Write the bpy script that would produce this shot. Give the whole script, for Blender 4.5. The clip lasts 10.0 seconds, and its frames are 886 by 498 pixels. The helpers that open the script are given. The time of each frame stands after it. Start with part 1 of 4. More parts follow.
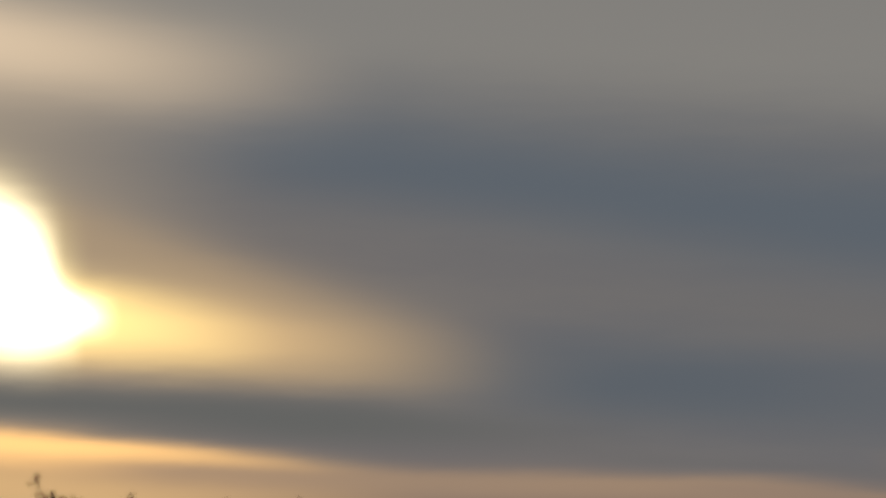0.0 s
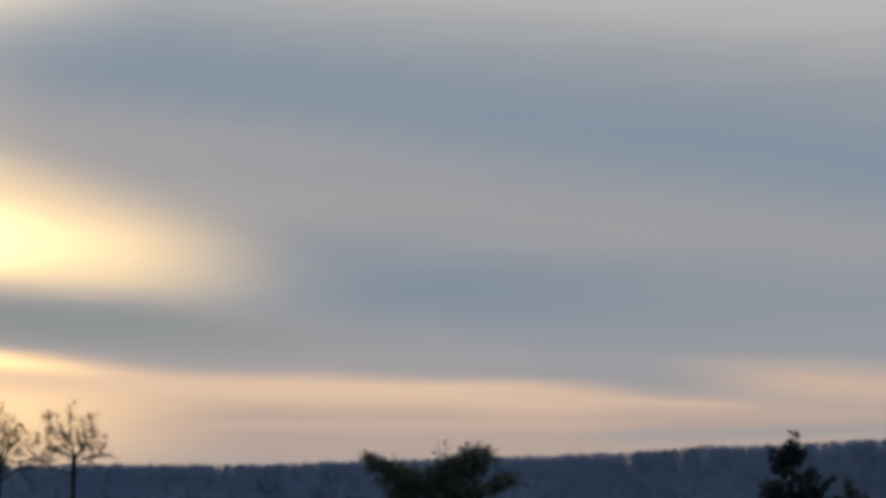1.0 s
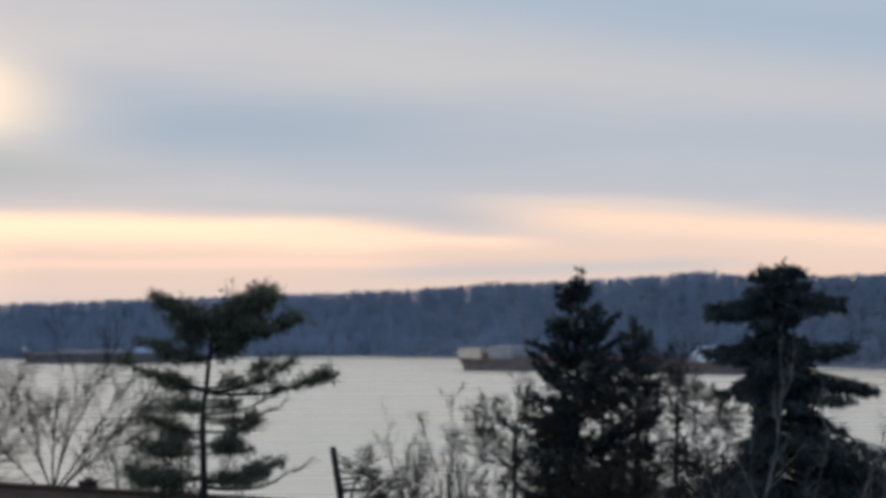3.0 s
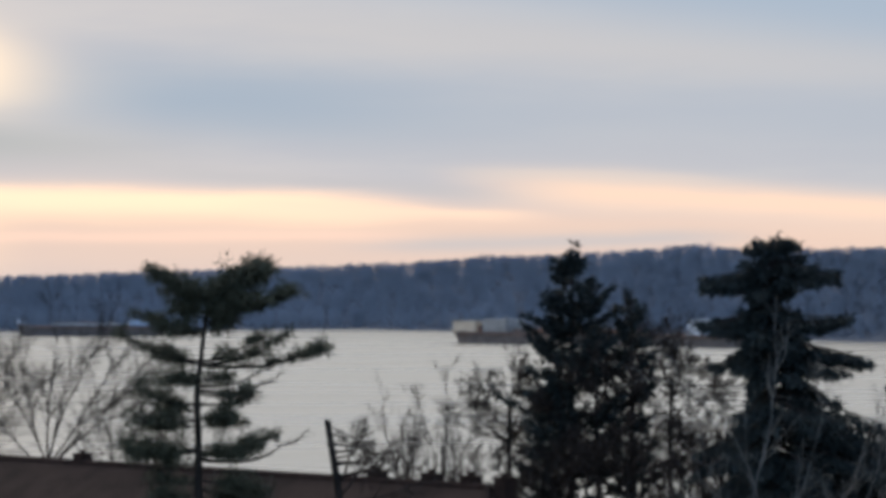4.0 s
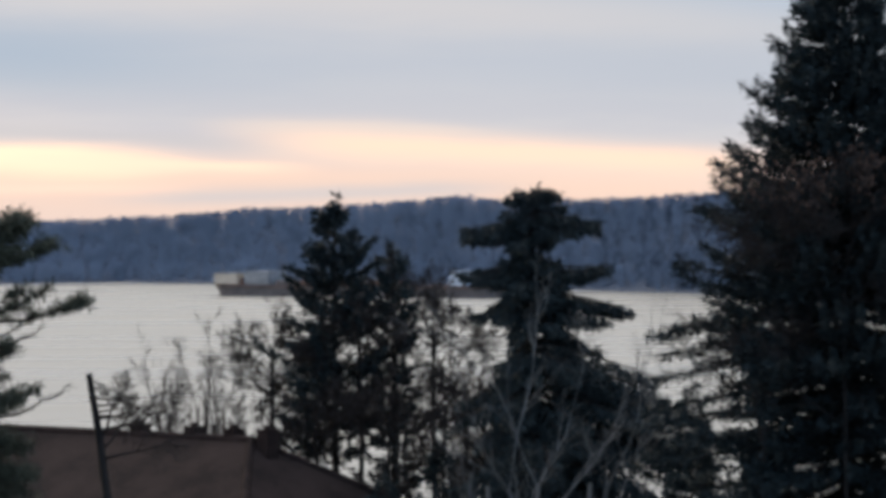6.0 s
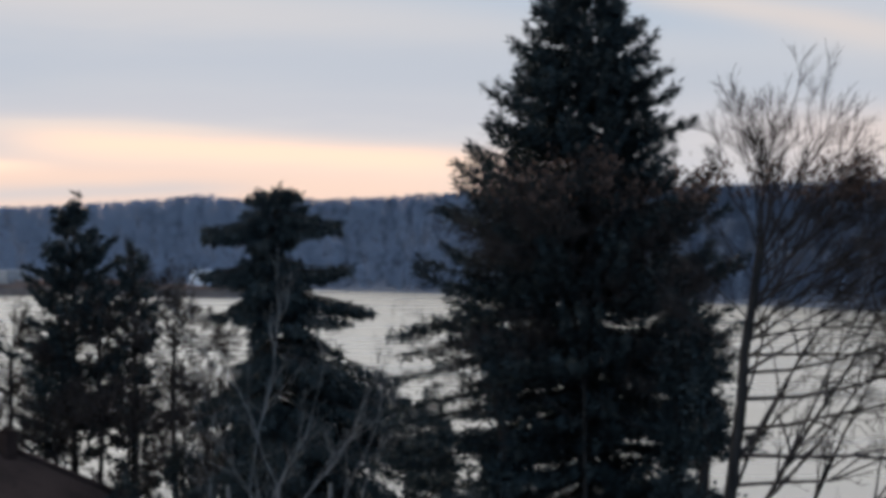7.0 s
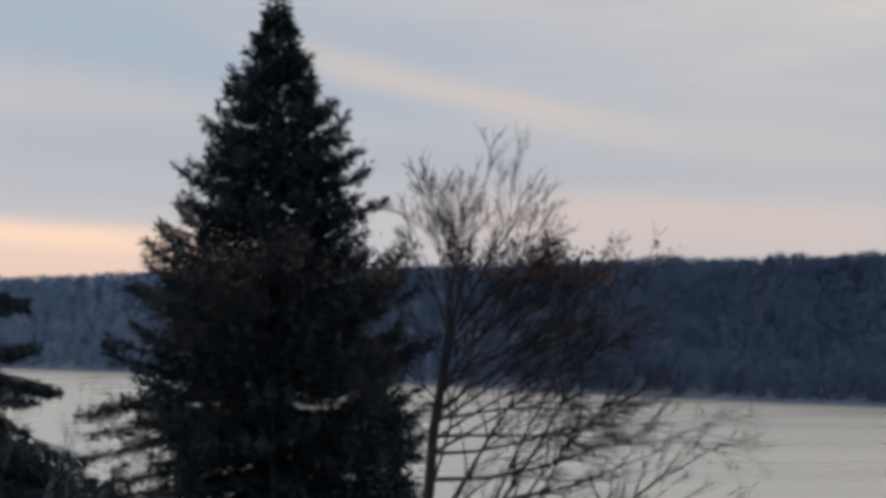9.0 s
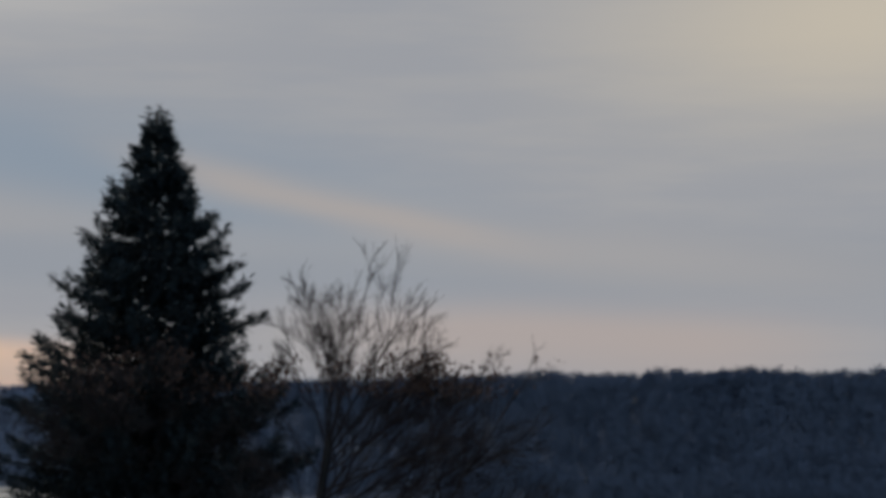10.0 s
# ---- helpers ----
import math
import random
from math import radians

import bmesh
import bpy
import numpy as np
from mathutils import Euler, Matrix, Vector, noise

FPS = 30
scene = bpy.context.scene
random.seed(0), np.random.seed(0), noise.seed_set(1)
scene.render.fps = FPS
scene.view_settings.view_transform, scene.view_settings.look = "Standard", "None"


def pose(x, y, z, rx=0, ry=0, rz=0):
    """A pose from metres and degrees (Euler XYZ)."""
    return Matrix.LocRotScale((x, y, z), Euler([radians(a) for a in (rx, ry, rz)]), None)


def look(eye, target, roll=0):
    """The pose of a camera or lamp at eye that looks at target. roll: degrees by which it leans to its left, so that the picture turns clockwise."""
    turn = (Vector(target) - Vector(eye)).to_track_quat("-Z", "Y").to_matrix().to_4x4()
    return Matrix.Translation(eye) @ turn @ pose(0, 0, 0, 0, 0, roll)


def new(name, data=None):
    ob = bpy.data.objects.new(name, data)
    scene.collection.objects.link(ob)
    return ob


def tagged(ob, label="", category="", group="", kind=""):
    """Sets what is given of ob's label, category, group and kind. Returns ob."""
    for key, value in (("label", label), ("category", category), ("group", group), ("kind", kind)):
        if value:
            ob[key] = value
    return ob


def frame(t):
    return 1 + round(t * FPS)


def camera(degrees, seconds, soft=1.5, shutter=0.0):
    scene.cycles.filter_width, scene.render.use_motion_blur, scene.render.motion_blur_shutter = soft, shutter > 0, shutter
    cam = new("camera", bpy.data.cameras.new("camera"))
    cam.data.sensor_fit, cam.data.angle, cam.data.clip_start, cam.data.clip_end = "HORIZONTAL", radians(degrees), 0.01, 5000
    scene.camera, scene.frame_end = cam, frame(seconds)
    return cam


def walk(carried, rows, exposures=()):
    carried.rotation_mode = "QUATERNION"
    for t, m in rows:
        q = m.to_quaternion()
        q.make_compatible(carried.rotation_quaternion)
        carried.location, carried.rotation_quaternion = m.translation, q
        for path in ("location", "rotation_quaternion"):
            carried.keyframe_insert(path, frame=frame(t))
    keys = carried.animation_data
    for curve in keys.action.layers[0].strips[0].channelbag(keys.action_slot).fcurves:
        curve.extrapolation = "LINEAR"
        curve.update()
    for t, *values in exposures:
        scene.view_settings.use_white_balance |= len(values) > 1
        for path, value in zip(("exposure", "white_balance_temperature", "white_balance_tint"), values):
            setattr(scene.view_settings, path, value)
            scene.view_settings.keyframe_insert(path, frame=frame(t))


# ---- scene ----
from collections import namedtuple

EYE = Vector((0, 0, 20))
cam = camera(15.6, 10.0, soft=4.5)


def aim(yaw, pitch, roll):
    """The camera's pose by its heading to the right of +y, its tilt upwards and its lean, in degrees."""
    a, b = radians(yaw), radians(pitch)
    ahead = Vector((math.sin(a) * math.cos(b), math.cos(a) * math.cos(b), math.sin(b)))
    return look(EYE, EYE + 100 * ahead, roll)


ROWS = [(0.0, -5.845, 5.65, 0.0), (0.1, -5.6, 5.37, 0.0), (0.2, -5.24, 5.11, 0.0), (0.3, -4.92, 4.9, 0.03), (0.5, -4.118, 4.643, 0.03),
        (0.6, -3.6, 4.51, 0.05), (1.0, -1.902, 3.969, 0.15), (1.5, -1.105, 3.311, 0.087), (2.0, 0.628, 2.567, -0.021),
        (2.5, 1.592, 1.943, -0.117), (2.7, 1.86, 1.53, -0.12), (3.8, 1.835, 0.713, 0.03), (4.0, 1.965, 0.614, -0.02), (4.5, 2.375, 0.37, -0.028),
        (5.0, 2.886, 0.239, -0.1), (5.2, 3.219, 0.107, -0.2), (6.3, 7.54, -0.296, -0.33), (6.5, 8.408, -0.249, -0.268), (7.0, 10.765, -0.283, -0.222),
        (7.5, 13.131, -0.232, -0.16), (8.0, 14.61, -0.051, 0.017), (8.5, 16.09, 0.427, 0.197), (9.0, 16.246, 1.137, 0.233),
        (9.5, 16.255, 2.529, 0.45), (10.0, 18.372, 3.173, 0.404)]
walk(cam, [(t, aim(a, b, c)) for t, a, b, c in ROWS],
     exposures=[(0, -1.97, 6650, 10), (0.5, -1.42, 6200, 8), (1, -0.80, 6320, 9), (1.5, -0.53, 6350, 9), (2, -0.25, 6350, 9), (2.5, -0.03, 6420, 10), (4, 0.02, 6500, 10), (4.5, 0.08, 6600, 11),
                (6.5, 0.18, 6550, 11), (8, 0.15, 6500, 11), (9, -0.08, 6600, 11), (9.5, -0.48, 6500, 10), (10, -0.7, 6500, 10)])


# ---- world and sun ----
class Nodes:
    """Short hand for building node trees."""

    def __init__(self, tree):
        self.tree = tree

    def add(self, kind):
        return self.tree.nodes.new(kind)

    def put(self, socket, value):
        if hasattr(value, "is_linked"):
            self.tree.links.new(value, socket)
        elif value is not None:
            socket.default_value = value

    def math(self, op, a, b=None, c=None):
        node = self.add("ShaderNodeMath")
        node.operation = op
        for socket, value in zip(node.inputs, (a, b, c)):
            self.put(socket, value)
        return node.outputs[0]

    def ramp(self, value, lo, hi, a=0.0, b=1.0):
        node = self.add("ShaderNodeMapRange")
        node.interpolation_type = "SMOOTHSTEP"
        for socket, v in zip(node.inputs, (value, lo, hi, a, b)):
            self.put(socket, v)
        return node.outputs[0]

    def mix(self, fac, a, b, blend="MIX"):
        node = self.add("ShaderNodeMix")
        node.data_type, node.blend_type = "RGBA", blend
        self.put(node.inputs["Factor"], fac)
        self.put(node.inputs[6], a if hasattr(a, "is_linked") else (*a, 1))
        self.put(node.inputs[7], b if hasattr(b, "is_linked") else (*b, 1))
        return node.outputs[2]

    def xyz(self, x, y, z):
        node = self.add("ShaderNodeCombineXYZ")
        for socket, v in zip(node.inputs, (x, y, z)):
            self.put(socket, v)
        return node.outputs[0]

    def noise(self, vector, scale, detail=3.0, rough=0.5):
        node = self.add("ShaderNodeTexNoise")
        self.put(node.inputs["Vector"], vector)
        self.put(node.inputs["Scale"], scale)
        self.put(node.inputs["Detail"], detail)
        self.put(node.inputs["Roughness"], rough)
        return node.outputs[0]


SUN_AZ, SUN_EL = -14.2, 4.9
world = bpy.data.worlds.new("sky")
scene.world = world
world.use_nodes = True
w = Nodes(world.node_tree)
world.node_tree.nodes.clear()
axis = w.add("ShaderNodeSeparateXYZ")
w.put(axis.inputs[0], w.add("ShaderNodeTexCoord").outputs["Generated"])
az = w.math("MULTIPLY", w.math("ARCTAN2", axis.outputs[0], axis.outputs[1]), 57.2958)
el_true = w.math("MULTIPLY", w.math("ARCSINE", axis.outputs[2]), 57.2958)
# the stratus is drawn out level, with a slow waviness
wave = w.noise(w.xyz(w.math("MULTIPLY", az, 0.12), w.math("MULTIPLY", el_true, 0.35), 0.0), 1.0, 2.0, 0.5)
fine = w.noise(w.xyz(w.math("MULTIPLY", az, 0.22), w.math("MULTIPLY", el_true, 1.6), 3.0), 1.0, 5.0, 0.6)
el = w.math("ADD", el_true, w.math("ADD", w.math("MULTIPLY", w.math("SUBTRACT", wave, 0.5), 0.45), w.math("MULTIPLY", w.math("SUBTRACT", fine, 0.5), 0.3)))

Streak = namedtuple("Streak", "az el slope above below start end soft colour amount")
STREAKS = [
    # broad layers
    Streak(5, 3.0, -0.03, 0.9, 0.8, -9, 3.5, 5, (0.375, 0.46, 0.56), 0.85),
    Streak(10, 3.0, -0.03, 0.8, 0.7, 3, 16, 6, (0.47, 0.515, 0.585), 0.85),
    Streak(22, 2.8, 0.0, 0.7, 0.6, 12, 45, 5, (0.46, 0.50, 0.565), 0.8),
    Streak(0, 4.55, -0.07, 0.5, 0.5, -2, 26, 5, (0.61, 0.59, 0.59), 0.75),
    Streak(0, 6.2, -0.14, 1.3, 0.9, -11.5, 18, 4, (0.40, 0.49, 0.60), 0.9),
    Streak(-6, 9.4, -0.06, 3.0, 1.2, -30, 12, 5, (0.95, 0.92, 0.86), 0.8),
    Streak(16.5, 3.95, -0.22, 0.35, 0.35, 13.0, 19.5, 2, (0.70, 0.62, 0.57), 0.7),
    Streak(27, 7.3, 0.05, 1.6, 1.7, 22, 45, 4, (0.95, 0.84, 0.66), 0.8),
    Streak(20.5, 1.65, -0.02, 0.45, 0.9, 16.5, 25, 2.5, (0.70, 0.60, 0.56), 0.8),
    # the glow round the hidden sun and the streak that runs out of it
    Streak(-15, 5.6, -0.10, 4.5, 3.2, -40, -12.0, 3.5, (2.0, 1.6, 1.12), 0.6),
    Streak(-14, 9.3, -0.12, 0.8, 0.9, -30, -10.5, 4, (3.0, 2.35, 1.65), 0.85),
    Streak(-11, 5.4, -0.30, 0.65, 0.9, -40, -7.0, 4.5, (1.6, 1.18, 0.76), 0.8),
    Streak(-11, 4.1, -0.11, 0.72, 0.62, -40, -9.3, 5.0, (4.9, 3.2, 1.35), 1.0),
    Streak(-12, 4.45, -0.16, 0.50, 0.60, -40, -11.2, 2.8, (6.0, 4.5, 1.65), 1.0),
    Streak(-14.2, 5.3, -0.35, 1.15, 1.0, -40, -13.0, 1.0, (9, 7.4, 3.4), 1.0),
    Streak(-14.2, 5.35, -0.30, 0.90, 0.95, -40, -13.1, 0.6, (26, 23, 16), 1.0),
    Streak(-13.6, 4.85, -0.45, 0.55, 0.50, -40, -12.75, 0.6, (26, 23, 15), 1.0),
    Streak(-13.0, 4.45, -0.05, 0.30, 0.28, -40, -12.3, 0.8, (26, 23, 14), 1.0),
    Streak(-9.5, 2.72, -0.06, 0.38, 0.42, -40, -4.6, 3.6, (0.48, 0.495, 0.485), 0.92),
]
LOW = [
    # the clear gap over the far shore, lit through from behind
    Streak(0, 1.05, -0.035, 0.45, 1.6, -40, 13, 3.5, (0.86, 0.645, 0.535), 1.0),
    Streak(-10, 1.25, -0.05, 0.5, 1.2, -40, -8.6, 3.6, (2.9, 1.85, 0.85), 0.85),
    Streak(-10, 1.97, -0.085, 0.20, 0.42, -40, -9.4, 3.6, (5.2, 3.0, 1.1), 0.95),
    Streak(-4, 1.50, -0.035, 0.20, 0.34, -12, 0.8, 1.8, (1.40, 0.97, 0.66), 0.85),
    Streak(1, 1.28, -0.035, 0.10, 0.17, -1.5, 3.4, 1.0, (1.16, 0.83, 0.62), 0.8),
    Streak(5.5, 1.60, -0.06, 0.26, 0.42, 3.2, 11.8, 1.8, (1.08, 0.77, 0.58), 0.9),
    Streak(4.2, 1.92, -0.03, 0.10, 0.16, 2.4, 7.0, 1.2, (0.80, 0.69, 0.61), 0.5),
    Streak(0.6, 1.72, -0.07, 0.14, 0.12, -3.0, 2.8, 1.2, (0.56, 0.55, 0.56), 0.45),
    Streak(2.9, 0.66, 0.02, 0.16, 0.14, 0.8, 7.0, 1.4, (0.60, 0.57, 0.575), 0.75),
    Streak(-3.0, 0.85, -0.01, 0.10, 0.10, -7.0, 1.0, 1.5, (1.10, 0.76, 0.60), 0.6),
]


def lay(colour, s):
    off = w.math("SUBTRACT", el, w.math("MULTIPLY_ADD", w.math("SUBTRACT", az, s.az), s.slope, s.el))
    width = w.math("MULTIPLY_ADD", w.math("GREATER_THAN", off, 0.0), s.above - s.below, s.below)
    bell = w.math("EXPONENT", w.math("MULTIPLY", w.math("POWER", w.math("ABSOLUTE", w.math("DIVIDE", off, width)), 2.1), -1.0))
    reach = w.math("MULTIPLY", w.ramp(az, s.start - s.soft, s.start + s.soft), w.ramp(az, s.end - s.soft, s.end + s.soft, 1.0, 0.0))
    return w.mix(w.math("MULTIPLY", w.math("MULTIPLY", bell, reach), s.amount), colour, s.colour)


nishita = w.add("ShaderNodeTexSky")
nishita.sky_type, nishita.sun_disc, nishita.sun_elevation, nishita.sun_rotation = "NISHITA", False, radians(SUN_EL), radians(SUN_AZ)
nishita.air_density, nishita.dust_density = 1.2, 2.0
clear = w.mix(1.0, nishita.outputs[0], (0.09, 0.09, 0.09), "MULTIPLY")
# overcast: pale to the west, bluer overhead and to the east
west = w.ramp(w.math("COSINE", w.math("MULTIPLY", w.math("SUBTRACT", az, SUN_AZ), 0.0174533)), -0.5, 0.6)
high = w.ramp(el_true, 8.0, 60.0)
cloud = w.mix(west, (0.46, 0.74, 1.22), (0.53, 0.555, 0.61))
cloud = w.mix(high, cloud, (0.50, 0.66, 0.94))
# the veil is thinner and brighter higher up over the sunset side
veil = w.math("MULTIPLY", w.math("MULTIPLY", w.ramp(el_true, 8.8, 19.0), w.ramp(el_true, 35.0, 75.0, 1.0, 0.0)), west)
cloud = w.mix(veil, cloud, (1.85, 1.74, 1.58))
cloud = w.mix(w.math("MULTIPLY", w.ramp(fine, 0.38, 0.66), 0.5), cloud, w.mix(west, (0.60, 0.78, 1.05), (0.62, 0.62, 0.635)))
colour = w.mix(0.97, clear, cloud)
for streak in STREAKS + LOW:
    colour = lay(colour, streak)
back = w.add("ShaderNodeBackground")
w.put(back.inputs[0], colour)
w.put(back.inputs[1], 1.0)
w.put(w.add("ShaderNodeOutputWorld").inputs[0], back.outputs[0])


def heading(azimuth, distance, z=0.0):
    """The place at that distance from the eye's foot, that many degrees to the right of +y."""
    return Vector((distance * math.sin(radians(azimuth)), distance * math.cos(radians(azimuth)), z))


sun = new("sun", bpy.data.lights.new("sun", "SUN"))
sun.data.energy, sun.data.angle, sun.data.color = 0.5, radians(10), (1.0, 0.78, 0.55)
sun.matrix_world = look(heading(SUN_AZ, 100, 100 * math.tan(radians(SUN_EL))), (0, 0, 0))


# ---- materials ----
def material(name, dark, light, scale, rough=0.8, bump=0.3, metal=0.0, specular=0.3, stretch=(1, 1, 1), by_object=0.0):
    """A surface whose colour runs between two shades at two scales, with fine relief."""
    m = bpy.data.materials.new(name)
    m.use_nodes = True
    n = Nodes(m.node_tree)
    shader = m.node_tree.nodes["Principled BSDF"]
    place = n.add("ShaderNodeMapping")
    n.put(place.inputs[0], n.add("ShaderNodeTexCoord").outputs["Object"])
    place.inputs["Scale"].default_value = stretch
    coarse = n.noise(place.outputs[0], scale, 3.0)
    grain = n.noise(place.outputs[0], scale * 9, 3.0, 0.65)
    both = n.math("ADD", n.math("MULTIPLY", coarse, 0.65), n.math("MULTIPLY", grain, 0.35))
    island = n.add("ShaderNodeNewGeometry").outputs["Random Per Island"]
    tone = n.mix(n.ramp(both, 0.35, 0.65), dark, light)
    if by_object:
        tone = n.mix(n.math("MULTIPLY", island, by_object), tone, light)
    n.put(shader.inputs["Base Color"], tone)
    n.put(shader.inputs["Roughness"], n.math("MULTIPLY_ADD", grain, 0.15, rough - 0.07))
    shader.inputs["Metallic"].default_value = metal
    shader.inputs["Specular IOR Level"].default_value = specular
    if bump:
        b = n.add("ShaderNodeBump")
        b.inputs["Strength"].default_value = bump
        b.inputs["Distance"].default_value = 0.03
        n.put(b.inputs["Height"], grain)
        n.put(shader.inputs["Normal"], b.outputs[0])
    return m


M_SPRUCE = material("spruce_needles", (0.010, 0.016, 0.017), (0.026, 0.036, 0.036), 0.8, 0.7, 0, specular=0.2, by_object=0.35)
M_PINE = material("pine_needles", (0.032, 0.036, 0.023), (0.072, 0.076, 0.048), 0.9, 0.7, 0, by_object=0.35)
M_BARK = material("dark_bark", (0.018, 0.016, 0.015), (0.042, 0.036, 0.031), 3.0, 0.9, 0.6, stretch=(1, 1, 0.3), specular=0.06)
M_PALE = material("pale_bark", (0.085, 0.080, 0.073), (0.17, 0.158, 0.144), 3.0, 0.85, 0.5, stretch=(1, 1, 0.3), specular=0.06)
M_TWIG = material("twigs", (0.024, 0.019, 0.017), (0.052, 0.041, 0.035), 2.0, 0.9, 0.0, specular=0.06)
M_LEAF = material("dry_leaves", (0.060, 0.034, 0.025), (0.115, 0.064, 0.042), 2.0, 0.8, 0.0, by_object=0.5)
# leafless wood tones with blue distance haze mixed in, thinner for the nearer stand
M_HAZED_WOODS = material("far_woods", (0.185, 0.215, 0.265), (0.235, 0.268, 0.325), 0.02, 0.95, 0.0, specular=0.05, by_object=0.08)
M_FAINT_HAZE_WOODS = material("faint_haze_woods", (0.075, 0.090, 0.118), (0.110, 0.128, 0.160), 0.02, 0.95, 0.0, specular=0.05, by_object=0.08)
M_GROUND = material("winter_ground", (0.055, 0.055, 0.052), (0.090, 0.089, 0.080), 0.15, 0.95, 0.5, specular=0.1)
M_ROOF = material("roof_tiles", (0.023, 0.016, 0.014), (0.045, 0.030, 0.025), 0.7, 0.85, 0.5, specular=0.06)
M_BRICK = material("chimney_brick", (0.024, 0.016, 0.014), (0.045, 0.030, 0.025), 2.0, 0.9, 0.5, specular=0.06)
M_PLASTER = material("wall_plaster", (0.38, 0.34, 0.28), (0.50, 0.46, 0.39), 0.6, 0.9, 0.3)
M_HULL = material("hull_paint", (0.10, 0.085, 0.080), (0.17, 0.145, 0.135), 0.25, 0.6, 0.2, stretch=(1, 1, 3))
M_NAVY = material("navy_paint", (0.02, 0.05, 0.13), (0.04, 0.09, 0.20), 0.25, 0.5, 0.1)
M_CREAM = material("cream_paint", (0.50, 0.41, 0.31), (0.62, 0.52, 0.40), 0.25, 0.5, 0.1)
M_WHITE = material("white_paint", (0.48, 0.52, 0.57), (0.60, 0.63, 0.67), 0.25, 0.5, 0.1)
M_BLUE = material("pale_blue_paint", (0.24, 0.32, 0.42), (0.34, 0.42, 0.53), 0.25, 0.5, 0.1)
M_RUST = material("rusty_deck", (0.13, 0.075, 0.055), (0.22, 0.13, 0.10), 0.3, 0.85, 0.3)
M_DARK = material("dark_glazing", (0.02, 0.025, 0.03), (0.035, 0.04, 0.045), 0.5, 0.15, 0.0, specular=0.5)
M_STEEL = material("grey_steel", (0.20, 0.21, 0.22), (0.32, 0.33, 0.34), 1.0, 0.5, 0.1, metal=0.6)
M_MUD = material("shore_shingle", (0.16, 0.14, 0.12), (0.34, 0.31, 0.27), 0.08, 0.95, 0.3)


def water_material():
    m = bpy.data.materials.new("river_water")
    m.use_nodes = True
    n = Nodes(m.node_tree)
    shader = m.node_tree.nodes["Principled BSDF"]
    place = n.add("ShaderNodeTexCoord").outputs["Object"]
    shader.inputs["Base Color"].default_value = (0.24, 0.225, 0.19, 1)
    shader.inputs["IOR"].default_value = 1.33
    long = n.add("ShaderNodeMapping")
    n.put(long.inputs[0], place)
    long.inputs["Scale"].default_value = (0.005, 0.018, 1)
    lanes = n.ramp(n.noise(long.outputs[0], 1.0, 3.0, 0.55), 0.25, 0.75)
    n.put(shader.inputs["Roughness"], n.math("MULTIPLY_ADD", lanes, 0.11, 0.23))
    ripple = n.noise(place, 0.35, 4.0, 0.6)
    b = n.add("ShaderNodeBump")
    b.inputs["Strength"].default_value = 0.04
    b.inputs["Distance"].default_value = 0.1
    n.put(b.inputs["Height"], n.math("MULTIPLY", ripple, n.math("MULTIPLY_ADD", lanes, 1.2, 0.2)))
    n.put(shader.inputs["Normal"], b.outputs[0])
    return m


M_WATER = water_material()


# past the river the ground's colour turns blue-grey: painted haze, matching the woods
far_haze = Nodes(M_GROUND.node_tree)
far_side = far_haze.add("ShaderNodeSeparateXYZ")
far_haze.put(far_side.inputs[0], far_haze.add("ShaderNodeTexCoord").outputs["Object"])
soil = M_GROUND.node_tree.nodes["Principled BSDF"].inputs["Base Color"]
far_haze.put(soil, far_haze.mix(far_haze.ramp(far_side.outputs[1], 450.0, 600.0), soil.links[0].from_socket, (0.080, 0.095, 0.125)))


# shading normals bent to one common side, so the twigs are lit evenly
for twiggy in (M_HAZED_WOODS, M_FAINT_HAZE_WOODS):
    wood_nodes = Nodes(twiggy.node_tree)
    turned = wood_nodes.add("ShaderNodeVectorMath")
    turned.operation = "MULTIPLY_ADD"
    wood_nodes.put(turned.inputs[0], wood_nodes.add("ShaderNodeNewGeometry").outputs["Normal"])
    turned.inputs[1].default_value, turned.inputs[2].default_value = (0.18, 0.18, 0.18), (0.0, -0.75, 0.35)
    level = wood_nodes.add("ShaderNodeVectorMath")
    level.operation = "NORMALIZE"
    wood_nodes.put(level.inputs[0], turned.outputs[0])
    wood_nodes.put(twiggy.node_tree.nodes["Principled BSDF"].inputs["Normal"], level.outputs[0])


# ---- mesh helpers ----
def quads(name, verts, faces, mat, smooth=False):
    """A mesh of four-cornered faces from arrays."""
    me = bpy.data.meshes.new(name)
    verts, faces = np.asarray(verts, np.float32), np.asarray(faces, np.int32)
    me.vertices.add(len(verts))
    me.vertices.foreach_set("co", verts.ravel())
    me.loops.add(4 * len(faces))
    me.loops.foreach_set("vertex_index", faces.ravel())
    me.polygons.add(len(faces))
    me.polygons.foreach_set("loop_start", np.arange(0, 4 * len(faces), 4, dtype=np.int32))
    me.polygons.foreach_set("use_smooth", np.full(len(faces), smooth))
    me.materials.append(mat)
    me.update(calc_edges=True)
    return me


def part(name, shape, mat, parent=None, label=""):
    """Links a bmesh or a mesh as one object under a thing or a part."""
    if isinstance(shape, bmesh.types.BMesh):
        me = bpy.data.meshes.new(name)
        shape.to_mesh(me)
        shape.free()
        me.materials.append(mat)
    else:
        me = shape
    ob = new(name, me)
    ob.parent = parent
    return tagged(ob, label)


def thing(name, place, label, category, group="", kind=""):
    ob = new(name)
    ob.location = place
    return tagged(ob, label, category, group, kind)


